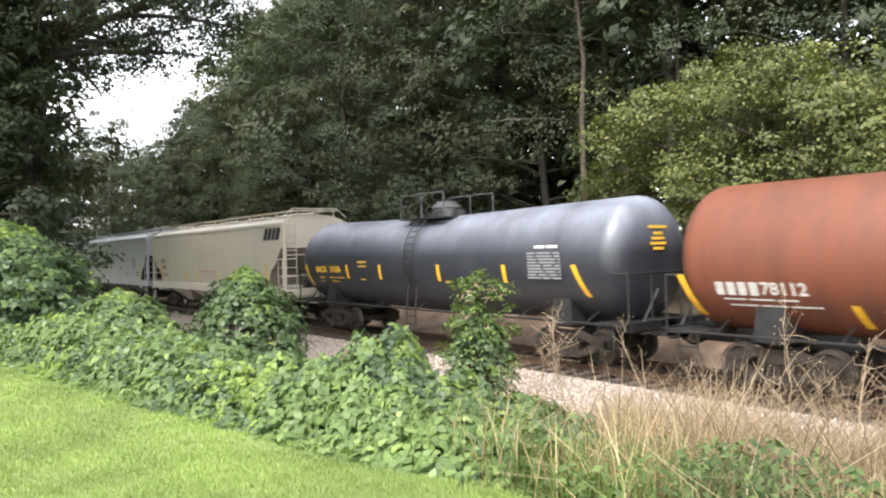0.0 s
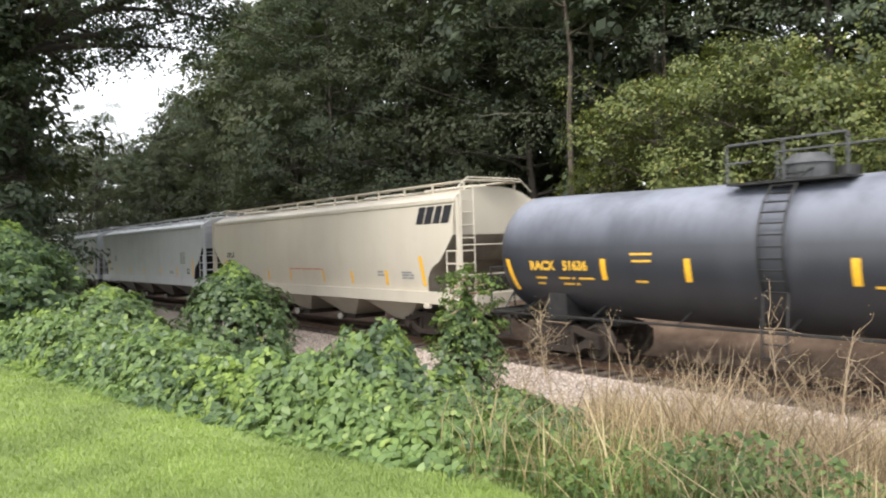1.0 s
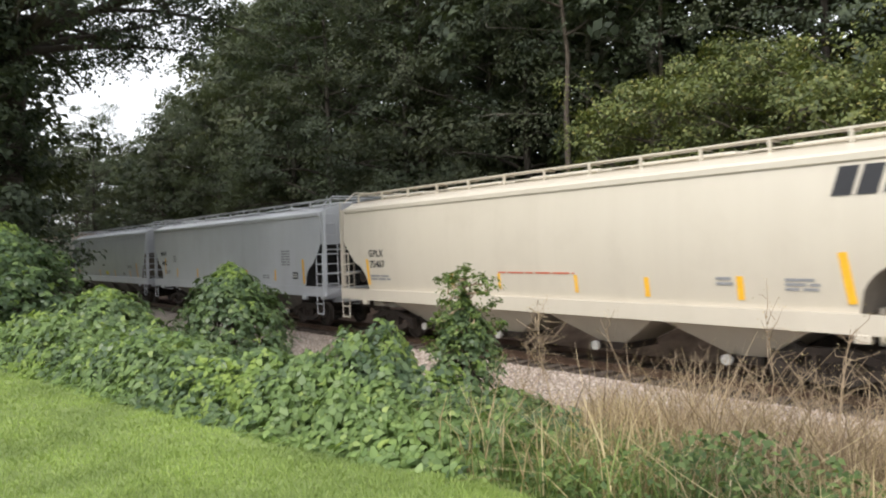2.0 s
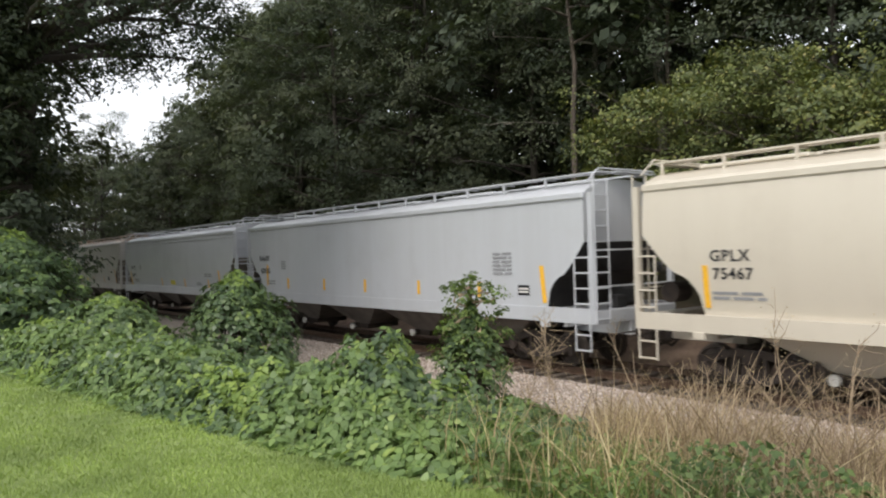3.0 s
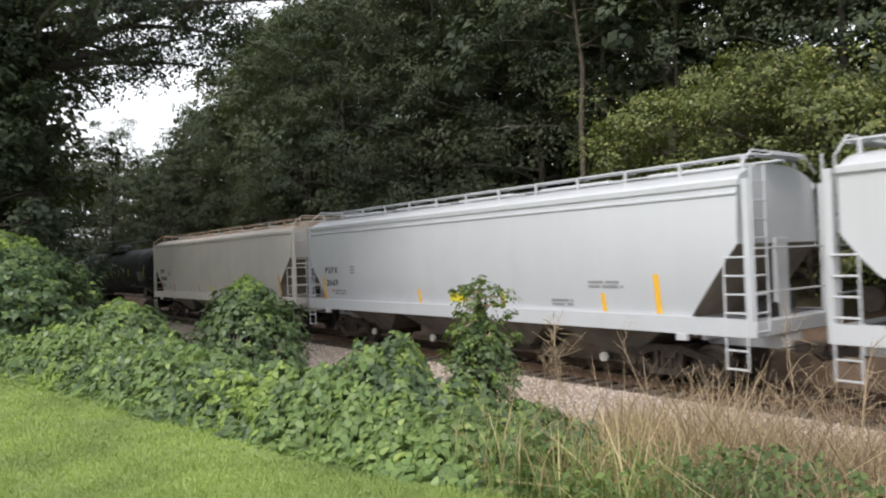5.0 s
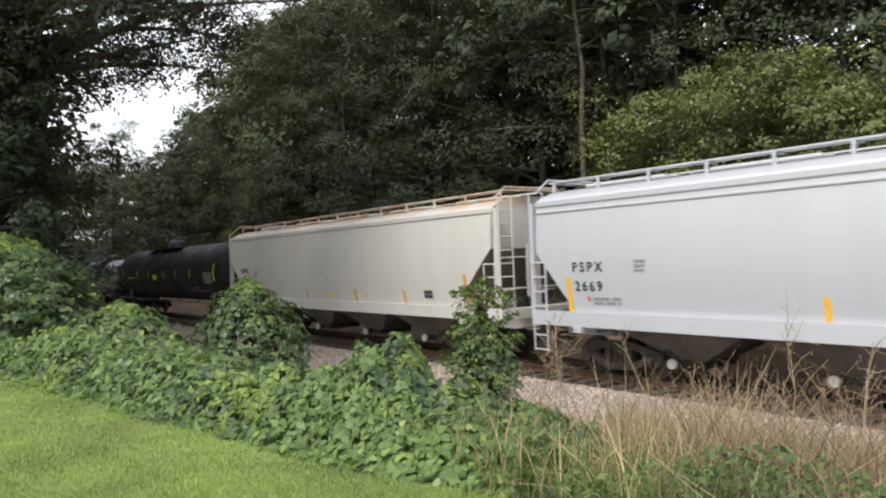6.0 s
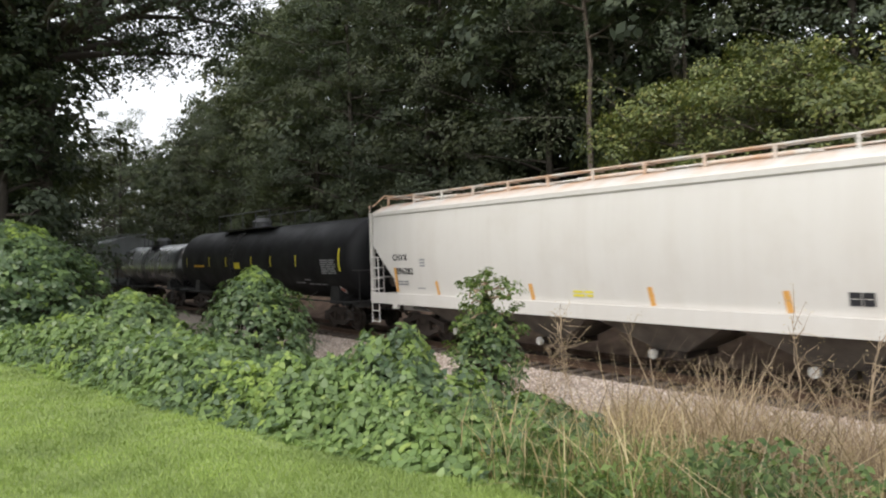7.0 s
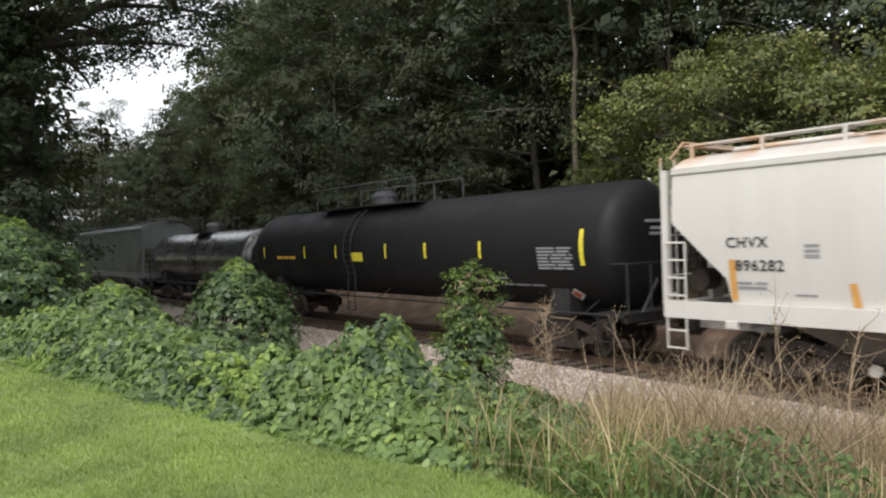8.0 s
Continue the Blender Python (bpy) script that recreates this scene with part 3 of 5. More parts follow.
    # ends: slope support, sill, posts, ladders, platform
    for s in (-1, 1):
        xe = s * end
        bm = bmesh.new()
        box(bm, min(s * (h - 0.35), s * (h + 0.02)), max(s * (h - 0.35), s * (h + 0.02)), -1.56, 1.56, 1.19, 1.5, bevel=0.02)
        part("end_sill", bm, paint, car)
        for y in (-1.5, 1.5):
            part("corner_post", boxed(min(s * (h - 0.14), s * h), max(s * (h - 0.14), s * h), y - 0.055, y + 0.055, 1.4, eave + 0.02), paint, car)
        if not curved_cut:
            part("end_post", boxed(xe - 0.05, xe + 0.05, -0.24, 0.24, 1.4, cut_z + 0.1, bevel=0.01), paint, car)
        part("crossbearer", boxed(min(xe - s * 1.3, xe - s * 1.2), max(xe - s * 1.3, xe - s * 1.2), -0.9, 0.9, 1.0, 1.6), paint, car)
        part("draft_sill", boxed(min(s * (h - 1.8), s * h), max(s * (h - 1.8), s * h), -0.25, 0.25, 0.85, 1.2), paint, car)
        # end ladder and side ladder
        pairs = []
        ya, yb2 = -1.5, -1.02
        xx = s * (h + 0.03)
        pairs += [((xx, yb2, 1.2), (xx, yb2, eave + 0.3)), ((xx, ya, 1.2), (xx, ya, eave + 0.3))]
        for i in range(9):
            z = 1.3 + i * 0.36
            pairs.append(((xx, ya, z), (xx, yb2, z)))
        part("end_ladder", rods(pairs, 0.021), paint, car)
        pairs = []
        xa, xb = s * (h - 0.1), s * (h - 0.55)
        yy = -1.585
        pairs += [((xb, yy, 0.55), (xb, yy, 2.75)), ((xa, yy, 0.55), (xa, yy, 2.75))]
        for i in range(7):
            z = 0.58 + i * 0.36
            pairs.append(((xa, yy, z), (xb, yy, z)))
        part("side_ladder", rods(pairs, 0.021), paint, car)
        # end rails across the platform and roof hand hold
        pairs = [((s * (h + 0.02), -1.5, 2.05), (s * (h + 0.02), 1.5, 2.05)), ((s * (h + 0.02), -1.5, 2.9), (s * (h + 0.02), 1.5, 2.9)),
                 ((s * (h - 0.2), -1.02, eave + 0.62), (s * (h - 0.2), 1.02, eave + 0.62)),
                 ((s * (h - 0.2), -1.02, eave + 0.62), (s * (h - 0.2), -1.5, eave + 0.25)), ((s * (h - 0.2), 1.02, eave + 0.62), (s * (h - 0.2), 1.5, eave + 0.25))]
        for run in (pairs[:1], pairs[1:2], pairs[2:]):
            part("grab_rail", rods(run, 0.02), paint, car)
        add_coupler(car, s * h, s)
    # brake gear on the rear end
    bm = bmesh.new()
    xw = -(h - 0.45)
    rod(bm, (xw, -0.95, 1.95), (xw, -0.45, 1.95), 0.23, 14)
    part("air_reservoir", bm, STEEL, car)
    bm = bmesh.new()
    rod(bm, (h - 0.6, 0.1, 1.75), (h - 0.6, 0.75, 1.75), 0.26, 14)
    box(bm, h - 0.5, h - 0.2, -0.5, -0.1, 1.45, 1.8, bevel=0.03)
    part("brake_cylinder", bm, DARKSTEEL, car)
    for x in (-h + 1.55, h - 1.55):
        bm = boxed(x - 0.13, x + 0.13, -1.62, -1.5, 1.06, 1.21, bevel=0.01)
        part("jacking_pad", bm, paint, car)
    add_trucks(car, h - 2.3)
    return car


def tank_car(name, x0, x1, r, zc, paint, label, platform=(0.0, 2.2), walkway=True, dome=True, bend=0.0):
    """Tank car: dished tank on stub sills, with saddles, top platform, ladder, side rail, trucks."""
    L = x1 - x0
    h = L / 2
    car = thing(name, label, "tank car", "freight cars of the train")
    CARS.append((car, (x0 + x1) / 2))
    head = 0.56
    n = 48
    st = []
    for i in range(1, 10):
        a = i / 9 * math.pi / 2
        st.append((-h + head * (1 - math.cos(a)), r * math.sin(a) ** 0.45))
    body = [(-h + head + (L - 2 * head) * i / 14, r) for i in range(1, 14)]
    st = st + body + [(-x, q) for x, q in st[::-1]]
    bm = bmesh.new()
    loft(bm, [[(x, q * math.cos(2 * math.pi * k / n), zc - bend * (1 - abs(x) / h) + q * math.sin(2 * math.pi * k / n)) for k in range(n)] for x, q in st])
    part("tank", bm, paint, car, smooth=True)
    for s in (-1, 1):
        xs = s * (h - 2.0)
        bm = bmesh.new()
        loft(bm, [[(xs - 0.35, -1.25, 1.0), (xs + 0.35, -1.25, 1.0), (xs + 0.35, 1.25, 1.0), (xs - 0.35, 1.25, 1.0)],
                  [(xs - 0.28, -1.2, zc - 0.92), (xs + 0.28, -1.2, zc - 0.92), (xs + 0.28, 1.2, zc - 0.92), (xs - 0.28, 1.2, zc - 0.92)]])
        part("saddle", bm, DARKSTEEL, car)
        bm = bmesh.new()
        box(bm, min(s * (h - 3.2), s * (h + 0.25)), max(s * (h - 3.2), s * (h + 0.25)), -0.3, 0.3, 0.8, 1.2, bevel=0.03)
        box(bm, min(s * (h - 0.75), s * (h + 0.25)), max(s * (h - 0.75), s * (h + 0.25)), -1.5, 1.5, 1.08, 1.15)
        box(bm, min(s * (h + 0.15), s * (h + 0.25)), max(s * (h + 0.15), s * (h + 0.25)), -1.5, 1.5, 0.98, 1.18)
        part("stub_sill", bm, DARKSTEEL, car)
        pairs = []
        xe = s * (h + 0.2)
        for y in (-1.4, 1.4):
            pairs += [((xe, y, 1.15), (xe, y, 2.28)), ((xe, y, 2.28), (xe - s * 0.75, y, 2.28))]
        pairs += [((xe, -1.4, 2.28), (xe, 1.4, 2.28)), ((xe, -0.55, 1.15), (xe, -0.55, 2.28)), ((xe, 0.55, 1.15), (xe, 0.55, 2.28)),
                  ((xe, -0.9, 1.15), (xe, -0.3, 1.9))]
        for run in (pairs[:2], pairs[2:4], pairs[4:5], pairs[5:6], pairs[6:7], pairs[7:]):
            part("end_railing", rods(run, 0.025), DARKSTEEL, car)
        pairs = [((s * (h - 0.15), -1.5, 0.5), (s * (h - 0.15), -1.5, 1.12)), ((s * (h - 0.6), -1.5, 0.5), (s * (h - 0.6), -1.5, 1.12)),
                 ((s * (h - 0.15), -1.5, 0.52), (s * (h - 0.6), -1.5, 0.52)), ((s * (h - 0.15), -1.5, 0.82), (s * (h - 0.6), -1.5, 0.82))]
        part("step", rods(pairs, 0.02), DARKSTEEL, car)
        add_coupler(car, s * (h + 0.25), s)
    # running rail along both sides
    for y in (-1.5, 1.5):
        part("side_rail", rods([((-h + 0.2, y, 1.12), (h - 0.2, y, 1.12))], 0.03), DARKSTEEL, car)
    for i in range(7):
        x = -h + 1.0 + (L - 2.0) * i / 6
        part("rail_bracket", rods([((x, -1.5, 1.12), (x, -0.8, zc - r + 0.35))], 0.022), DARKSTEEL, car)
    if walkway:
        px, pl = platform
        zt = zc + r - bend
        bm = bmesh.new()
        box(bm, px - pl / 2, px + pl / 2, -1.05, 1.05, zt - 0.08, zt - 0.03)
        part("platform", bm, DARKSTEEL, car)
        for y in (-1.0, 1.0):
            pairs = []
            for x in np.linspace(px - pl / 2, px + pl / 2, 3 if pl < 3 else 5):
                pairs.append(((x, y, zt - 0.05), (x, y, zt + 0.72)))
            pairs.append(((px - pl / 2, y, zt + 0.72), (px + pl / 2, y, zt + 0.72)))
            pairs.append(((px - pl / 2, y, zt + 0.36), (px - pl / 2 + 0.5, y, zt + 0.36)))
            part("platform_railing", rods(pairs, 0.026), WALKSTEEL, car)
        bm = bmesh.new()
        rod(bm, (px, 0, zt - 0.1), (px, 0, zt + 0.3), 0.46, 20)
        rod(bm, (px, 0, zt + 0.3), (px, 0, zt + 0.5), 0.5, 20, 0.3)
        part("valve_dome", bm, WALKSTEEL, car)
        if dome:
            part("manway", rods([((px + 0.75, 0, zt - 0.03), (px + 0.75, 0, zt + 0.2))], 0.2, 14), DARKSTEEL, car)
        # curved ladder down the side
        bm = bmesh.new()
        angs = np.linspace(radians(98), radians(208), 15)
        for dx in (-0.24, 0.24):
            pts = [(px + dx, (r + 0.09) * math.cos(a), zc + (r + 0.09) * math.sin(a)) for a in angs]
            pts = [(p[0], min(p[1], 10), p[2]) for p in pts] + [(px + dx, -1.52, 1.1), (px + dx, -1.52, 0.62)]
            for a, b in zip(pts, pts[1:]):
                rod(bm, a, b, 0.024, 5)
        for a in angs[2:]:
            y, z = (r + 0.09) * math.cos(a), zc + (r + 0.09) * math.sin(a)
            rod(bm, (px - 0.24, y, z), (px + 0.24, y, z), 0.018, 5)
        rod(bm, (px - 0.24, -1.52, 0.64), (px + 0.24, -1.52, 0.64), 0.02, 5)
        rod(bm, (px - 0.24, -1.52, 0.9), (px + 0.24, -1.52, 0.9), 0.02, 5)
        part("ladder", bm, DARKSTEEL, car)
    add_trucks(car, h - 2.0)
    return car


def on_tank(r, zc, z, lift=0.006):
    """Where the tank's lawn-side skin lies at height z, and its lean in degrees."""
    a = math.asin(max(-1, min(1, (z - zc) / r)))
    return -(r + lift) * math.cos(a), -math.degrees(a)


def curved_stripe(car, x, z0, z1, w, r, zc, mat, name="reflector", slant=0.0):
    """A stripe that hugs the tank's skin."""
    bm = bmesh.new()
    rows = []
    for i in range(9):
        z = z0 + (z1 - z0) * i / 8
        a = math.asin((z - zc) / r)
        xo = x + slant * (i / 8 - 0.5)
        y, zz = -(r + 0.008) * math.cos(a), zc + (r + 0.008) * math.sin(a)
        rows.append((bm.verts.new((xo - w / 2, y, zz)), bm.verts.new((xo + w / 2, y, zz))))
    for a, b in zip(rows, rows[1:]):
        bm.faces.new((a[0], a[1], b[1], b[0]))
    part(name, bm, mat, car)


def tank_words(car, text, size, x, z, r, zc, mat, bold=0.0, name="lettering"):
    y, lean = on_tank(r, zc, z, 0.008)
    return word(text, size, mat, car, pose(x, y, z, 90 + lean, 0, 0), name, bold=bold)


def add_stripes(car, mid, xs, z, w, hgt, mat, y):
    for x in xs:
        mark(car, x - mid, z, w, hgt, mat, y)


def tank_stencil(car, x, z, w, hgt, rows, mat, r, zc, rng, name="stencil"):
    y, lean = on_tank(r, zc, z, 0.01)
    stencil(car, x, z, w, hgt, rows, mat, y, rng, lean, name)


def side_pose(x, z):
    """Pose of lettering on a bulged hopper's side."""
    y, lean = on_side(z, 0.012)
    return pose(x, y, z, 90 + lean)


def build_train():
    rng = random.Random(5)
    # rust-red tank
    r, zc = 1.53, 2.62
    x0, x1 = -9.35, 7.1
    mid = (x0 + x1) / 2
    car = tank_car("tank_car", x0, x1, r, zc, TANKRUST, "rust-red tank car with pale lettering and orange reflectors", (0.0, 2.2))
    curved_stripe(car, -9.0 - mid, 1.45, 2.3, 0.16, r, zc, YELLOW, slant=-0.25)
    for x in (-5.73, -2.2, 1.3, 4.9):
        curved_stripe(car, x - mid, 1.35, 1.78, 0.16, r, zc, YELLOW, slant=-0.1)
    y, lean = on_tank(r, zc, 2.03, 0.01)
    for i in range(4):          # four block shapes of the owner's mark
        ob = part("owner_mark", boxed(-0.085, 0.085, -0.003, 0.003, -0.14, 0.14, bevel=0.002), LETTER_W, car)
        ob.matrix_basis = pose(-8.27 + i * 0.235 - mid, y, 2.03, lean)
    tank_words(car, "78112", 0.36, -6.98 - mid, 2.03, r, zc, LETTER_W, 0.008)
    for z, w, xx in ((1.82, 1.5, -7.5), (1.7, 1.9, -7.2), (1.66, 1.4, -4.6), (1.52, 1.4, -4.6)):
        tank_stencil(car, xx - mid, z, w, 0.06, 1, LETTER_W, r, zc, rng)
    # slate-grey tank
    r, zc = 1.52, 2.62
    x0, x1 = -26.55, -10.75
    mid = (x0 + x1) / 2
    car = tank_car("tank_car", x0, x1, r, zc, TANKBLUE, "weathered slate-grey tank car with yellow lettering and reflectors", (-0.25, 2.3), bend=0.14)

    def axis(x):
        """Height of the bent tank's axis at x."""
        return zc - 0.14 * (1 - abs(x - mid) / ((x1 - x0) / 2))
    curved_stripe(car, -11.93 - mid, 1.72, 2.5, 0.16, r, axis(-11.93), YELLOW, slant=-0.3)
    curved_stripe(car, -25.88 - mid, 1.72, 2.5, 0.14, r, axis(-25.88), YELLOW, slant=-0.15)
    for x in (-22.85, -20.68, -17.45, -14.55):
        curved_stripe(car, x - mid, 2.02, 2.5, 0.15, r, axis(x), YELLOW)
    tank_words(car, "RACX", 0.305, -24.76 - mid, 2.33, r, axis(-24.76), LETTER_Y, 0.014)
    tank_words(car, "51636", 0.305, -23.70 - mid, 2.33, r, axis(-23.70), LETTER_Y, 0.014)
    for z, w, xx in ((2.04, 0.35, -24.85), (2.04, 0.5, -24.0), (2.04, 0.45, -23.4), (1.9, 0.35, -24.85), (1.9, 0.5, -23.9), (2.6, 0.6, -21.8), (2.45, 0.5, -21.8), (2.0, 0.4, -21.8), (2.0, 0.35, -17.0)):
        tank_stencil(car, xx - mid, z, w, 0.08, 1, LETTER_Y, r, axis(xx), rng)
    tank_stencil(car, -13.05 - mid, 2.48, 1.15, 0.7, 9, LETTER_G, r, axis(-13.05), rng, "data_panel")
    tank_stencil(car, -13.0 - mid, 2.95, 0.8, 0.12, 1, LETTER_W, r, axis(-13.0), rng)
    for z, w in ((3.35, 0.7), (3.2, 0.35), (3.08, 0.5), (2.96, 0.6), (2.84, 0.4)):   # end stencil on the head
        ob = part("end_stencil", boxed(-0.004, 0.004, -w / 2, w / 2, -0.035, 0.035), LETTER_Y, car)
        ob.matrix_basis = pose(7.9 - 0.56 * (1 - math.sqrt(max(0.0, 1 - (abs(z - zc) / r) ** 4.44))) + 0.012, 0.0, z, 0, -8, 0)
    # cream hopper
    x0, x1 = -46.3, -27.85
    mid = (x0 + x1) / 2
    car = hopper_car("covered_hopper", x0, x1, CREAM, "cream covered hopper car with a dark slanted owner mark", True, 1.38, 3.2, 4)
    for i, wd in enumerate((0.33, 0.33, 0.29, 0.35)):     # plain slanted shapes in place of the logo
        bm = bmesh.new()
        loft(bm, [[(-wd / 2 - 0.07, yy, -0.25), (wd / 2 - 0.07, yy, -0.25), (wd / 2 + 0.07, yy, 0.25), (-wd / 2 + 0.07, yy, 0.25)] for yy in (-0.003, 0.003)])
        ob = part("owner_mark", bm, LETTER_K, car)
        ob.matrix_basis = side_pose(-29.62 + i * 0.405 - mid, 3.8) @ pose(0, 0, 0, -90)
    word("GPLX", 0.31, LETTER_K, car, side_pose(-44.05 - mid, 2.72), bold=0.006, spread=1.15)
    word("75467", 0.31, LETTER_K, car, side_pose(-44.0 - mid, 2.37), bold=0.006, spread=1.1)
    stencil(car, -43.9 - mid, 1.95, 1.1, 0.2, 2, LETTER_G, None, rng)
    stencil(car, -37.0 - mid, 2.17, 2.6, 0.06, 1, LETTER_R, None, rng)
    add_stripes(car, mid, (-38.3, -35.67), 1.93, 0.09, 0.42, YELLOW, None)
    add_stripes(car, mid, (-40.27, -33.7), 1.9, 0.12, 0.42, YELLOW, None)
    mark(car, -44.58 - mid, 2.12, 0.12, 0.85, YELLOW, None)
    mark(car, -31.58 - mid, 1.93, 0.14, 0.46, YELLOW, None)
    ob = mark(car, -29.63 - mid, 2.15, 0.15, 0.9, YELLOW, None)
    ob.matrix_basis = ob.matrix_basis @ pose(0, 0, 0, 0, -8, 0)
    stencil(car, -30.4 - mid, 2.02, 0.62, 0.26, 3, LETTER_G, None, rng)
    stencil(car, -31.9 - mid, 2.06, 0.35, 0.2, 2, LETTER_G, None, rng)
    # pale grey hopper
    x0, x1 = -66.85, -47.45
    mid = (x0 + x1) / 2
    # black soffit: deep shade of the end recess put into the colour
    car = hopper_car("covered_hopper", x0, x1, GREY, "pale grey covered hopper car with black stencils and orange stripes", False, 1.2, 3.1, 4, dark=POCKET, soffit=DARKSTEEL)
    word("NAHX", 0.31, LETTER_K, car, pose(-65.18 - mid, -1.575, 2.93, 90), bold=0.004, spread=1.1)
    word("620165", 0.30, LETTER_K, car, pose(-65.07 - mid, -1.575, 2.41, 90), bold=0.004)
    stencil(car, -64.6 - mid, 1.95, 0.8, 0.2, 2, LETTER_G, -1.572, rng)
    stencil(car, -63.4 - mid, 2.65, 0.4, 0.36, 4, LETTER_G, -1.572, rng)
    stencil(car, -50.5 - mid, 2.62, 0.72, 0.62, 6, LETTER_G, -1.572, rng, name="data_panel")
    mark(car, -49.72 - mid, 1.94, 0.4, 0.26, LETTER_K, -1.572, "plate")
    stencil(car, -49.72 - mid, 1.94, 0.34, 0.16, 2, LETTER_W, -1.578, rng)
    stencil(car, -52.3 - mid, 1.87, 0.6, 0.18, 2, LETTER_G, -1.572, rng)
    ob = mark(car, -49.04 - mid, 2.1, 0.14, 0.92, YELLOW, -1.572)
    ob.matrix_basis = ob.matrix_basis @ pose(0, 0, 0, 0, -6, 0)
    add_stripes(car, mid, (-51.44, -54.25, -57.3, -60.1, -63.02), 1.93, 0.13, 0.42, YELLOW, -1.572)
    mark(car, -64.9 - mid, 2.25, 0.13, 0.85, YELLOW, -1.572)
    # cool white hopper
    x0, x1 = -86.5, -68.25
    mid = (x0 + x1) / 2
    car = hopper_car("covered_hopper", x0, x1, SILVER, "cool white covered hopper car with rounded sides", True, 1.15, 3.0, 4, False, dark=POCKET, rib=True)
    word("PSPX", 0.32, LETTER_K, car, side_pose(-84.6 - mid, 2.6), bold=0.006, spread=1.45)
    word("2669", 0.32, LETTER_K, car, side_pose(-84.6 - mid, 2.15), bold=0.006, spread=1.4)
    stencil(car, -84.1 - mid, 1.82, 0.8, 0.2, 2, LETTER_G, None, rng)
    mark(car, -84.62 - mid, 1.87, 0.09, 0.09, LETTER_R, None, "dot")
    mark(car, -85.22 - mid, 1.95, 0.13, 0.85, YELLOW, None)
    add_stripes(car, mid, (-79.17, -75.34, -71.9), 1.78, 0.12, 0.42, YELLOW, None)
    mark(car, -70.4 - mid, 2.0, 0.14, 0.85, YELLOW, None)
    mark(car, -77.28 - mid, 1.78, 0.75, 0.24, LIME, None, "placard")
    stencil(car, -71.8 - mid, 2.2, 1.0, 0.2, 2, LETTER_G, None, rng)
    stencil(car, -83.1 - mid, 2.62, 0.3, 0.3, 3, LETTER_G, None, rng)
    stencil(car, -73.2 - mid, 1.75, 0.7, 0.2, 2, LETTER_G, None, rng)
    # off-white hopper
    x0, x1 = -106.95, -87.75
    mid = (x0 + x1) / 2
    car = hopper_car("covered_hopper", x0, x1, WHITE, "off-white covered hopper car with rust-stained roof and orange stripes", True, 1.25, 3.15, 4, False, dark=POCKET, cut_low=1.95)
    word("CHVX", 0.28, LETTER_K, car, side_pose(-105.07 - mid, 2.71), bold=0.005, spread=1.15)
    word("896282", 0.29, LETTER_K, car, side_pose(-104.84 - mid, 2.27), bold=0.005, spread=1.12)
    stencil(car, -105.0 - mid, 1.9, 0.6, 0.18, 2, LETTER_G, None, rng)
    stencil(car, -104.0 - mid, 1.75, 0.4, 0.06, 1, LETTER_G, None, rng)
    stencil(car, -103.85 - mid, 2.55, 0.26, 0.28, 3, LETTER_G, None, rng)
    mark(car, -105.38 - mid, 2.0, 0.13, 0.8, FADED, None)
    for x in (-103.17, -99.08, -95.35, -92.31):
        ob = mark(car, x - mid, 1.78, 0.13, 0.42, FADED, None)
        ob.matrix_basis = ob.matrix_basis @ pose(0, 0, 0, 0, -8, 0)
    ob = mark(car, -89.14 - mid, 2.05, 0.14, 0.85, FADED, None)
    ob.matrix_basis = ob.matrix_basis @ pose(0, 0, 0, 0, -7, 0)
    for x in (-91.13, -90.91):
        mark(car, x - mid, 1.87, 0.2, 0.24, LETTER_K, None, "plate")
        mark(car, x - mid, 1.89, 0.11, 0.05, LETTER_W, None, "stencil")
    stencil(car, -97.33 - mid, 1.78, 0.62, 0.18, 2, LIME, None, rng)
    # long black tank
    r, zc = 1.58, 2.68
    x0, x1 = -128.0, -108.2
    mid = (x0 + x1) / 2
    car = tank_car("tank_car", x0, x1, r, zc, TANKBLACK, "long satin black tank car with lime yellow reflectors", (-1.6, 6.4), dome=False)
    curved_stripe(car, -109.16 - mid, 2.25, 3.1, 0.12, r, zc, LIME)
    for x in (-112.78, -115.28, -117.42, -120.62, -122.99, -126.6):
        curved_stripe(car, x - mid, 2.42, 2.88, 0.10, r, zc, LIME)
    tank_stencil(car, -110.03 - mid, 2.42, 1.15, 0.58, 7, LETTER_G, r, zc, rng, "data_panel")
    y, lean = on_tank(r, zc, 2.47, 0.012)
    mark(car, -119.22 - mid, 2.47, 0.8, 0.3, LIME, y, "placard", lean)
    y, lean = on_tank(r, zc, 1.52, 0.014)
    for size, mat, dy in ((0.32, LETTER_W, 0.0), (0.2, LETTER_R, 0.006)):
        ob = mark(car, -109.73 - mid, 1.52, size, size, mat, y - dy, "hazard_placard", lean)
        ob.matrix_basis = ob.matrix_basis @ pose(0, 0, 0, 0, 45, 0)
    for xx, z, w in ((-112.87, 1.76, 0.8), (-112.13, 1.89, 0.5), (-111.4, 1.72, 1.5)):
        tank_stencil(car, xx - mid, z, w, 0.1, 1, LETTER_G, r, zc, rng)
    tank_stencil(car, -124.6 - mid, 2.45, 1.6, 0.18, 1, LETTER_Y, r, zc, rng)
    for z, w in ((3.25, 0.9), (3.08, 0.5), (2.95, 0.6)):
        ob = part("end_stencil", boxed(-0.004, 0.004, -w / 2, w / 2, -0.035, 0.035), LETTER_G, car)
        ob.matrix_basis = pose(9.9 - 0.56 * (1 - math.sqrt(max(0.0, 1 - (abs(z - zc) / r) ** 4.44))) + 0.012, 0.0, z, 0, -6, 0)
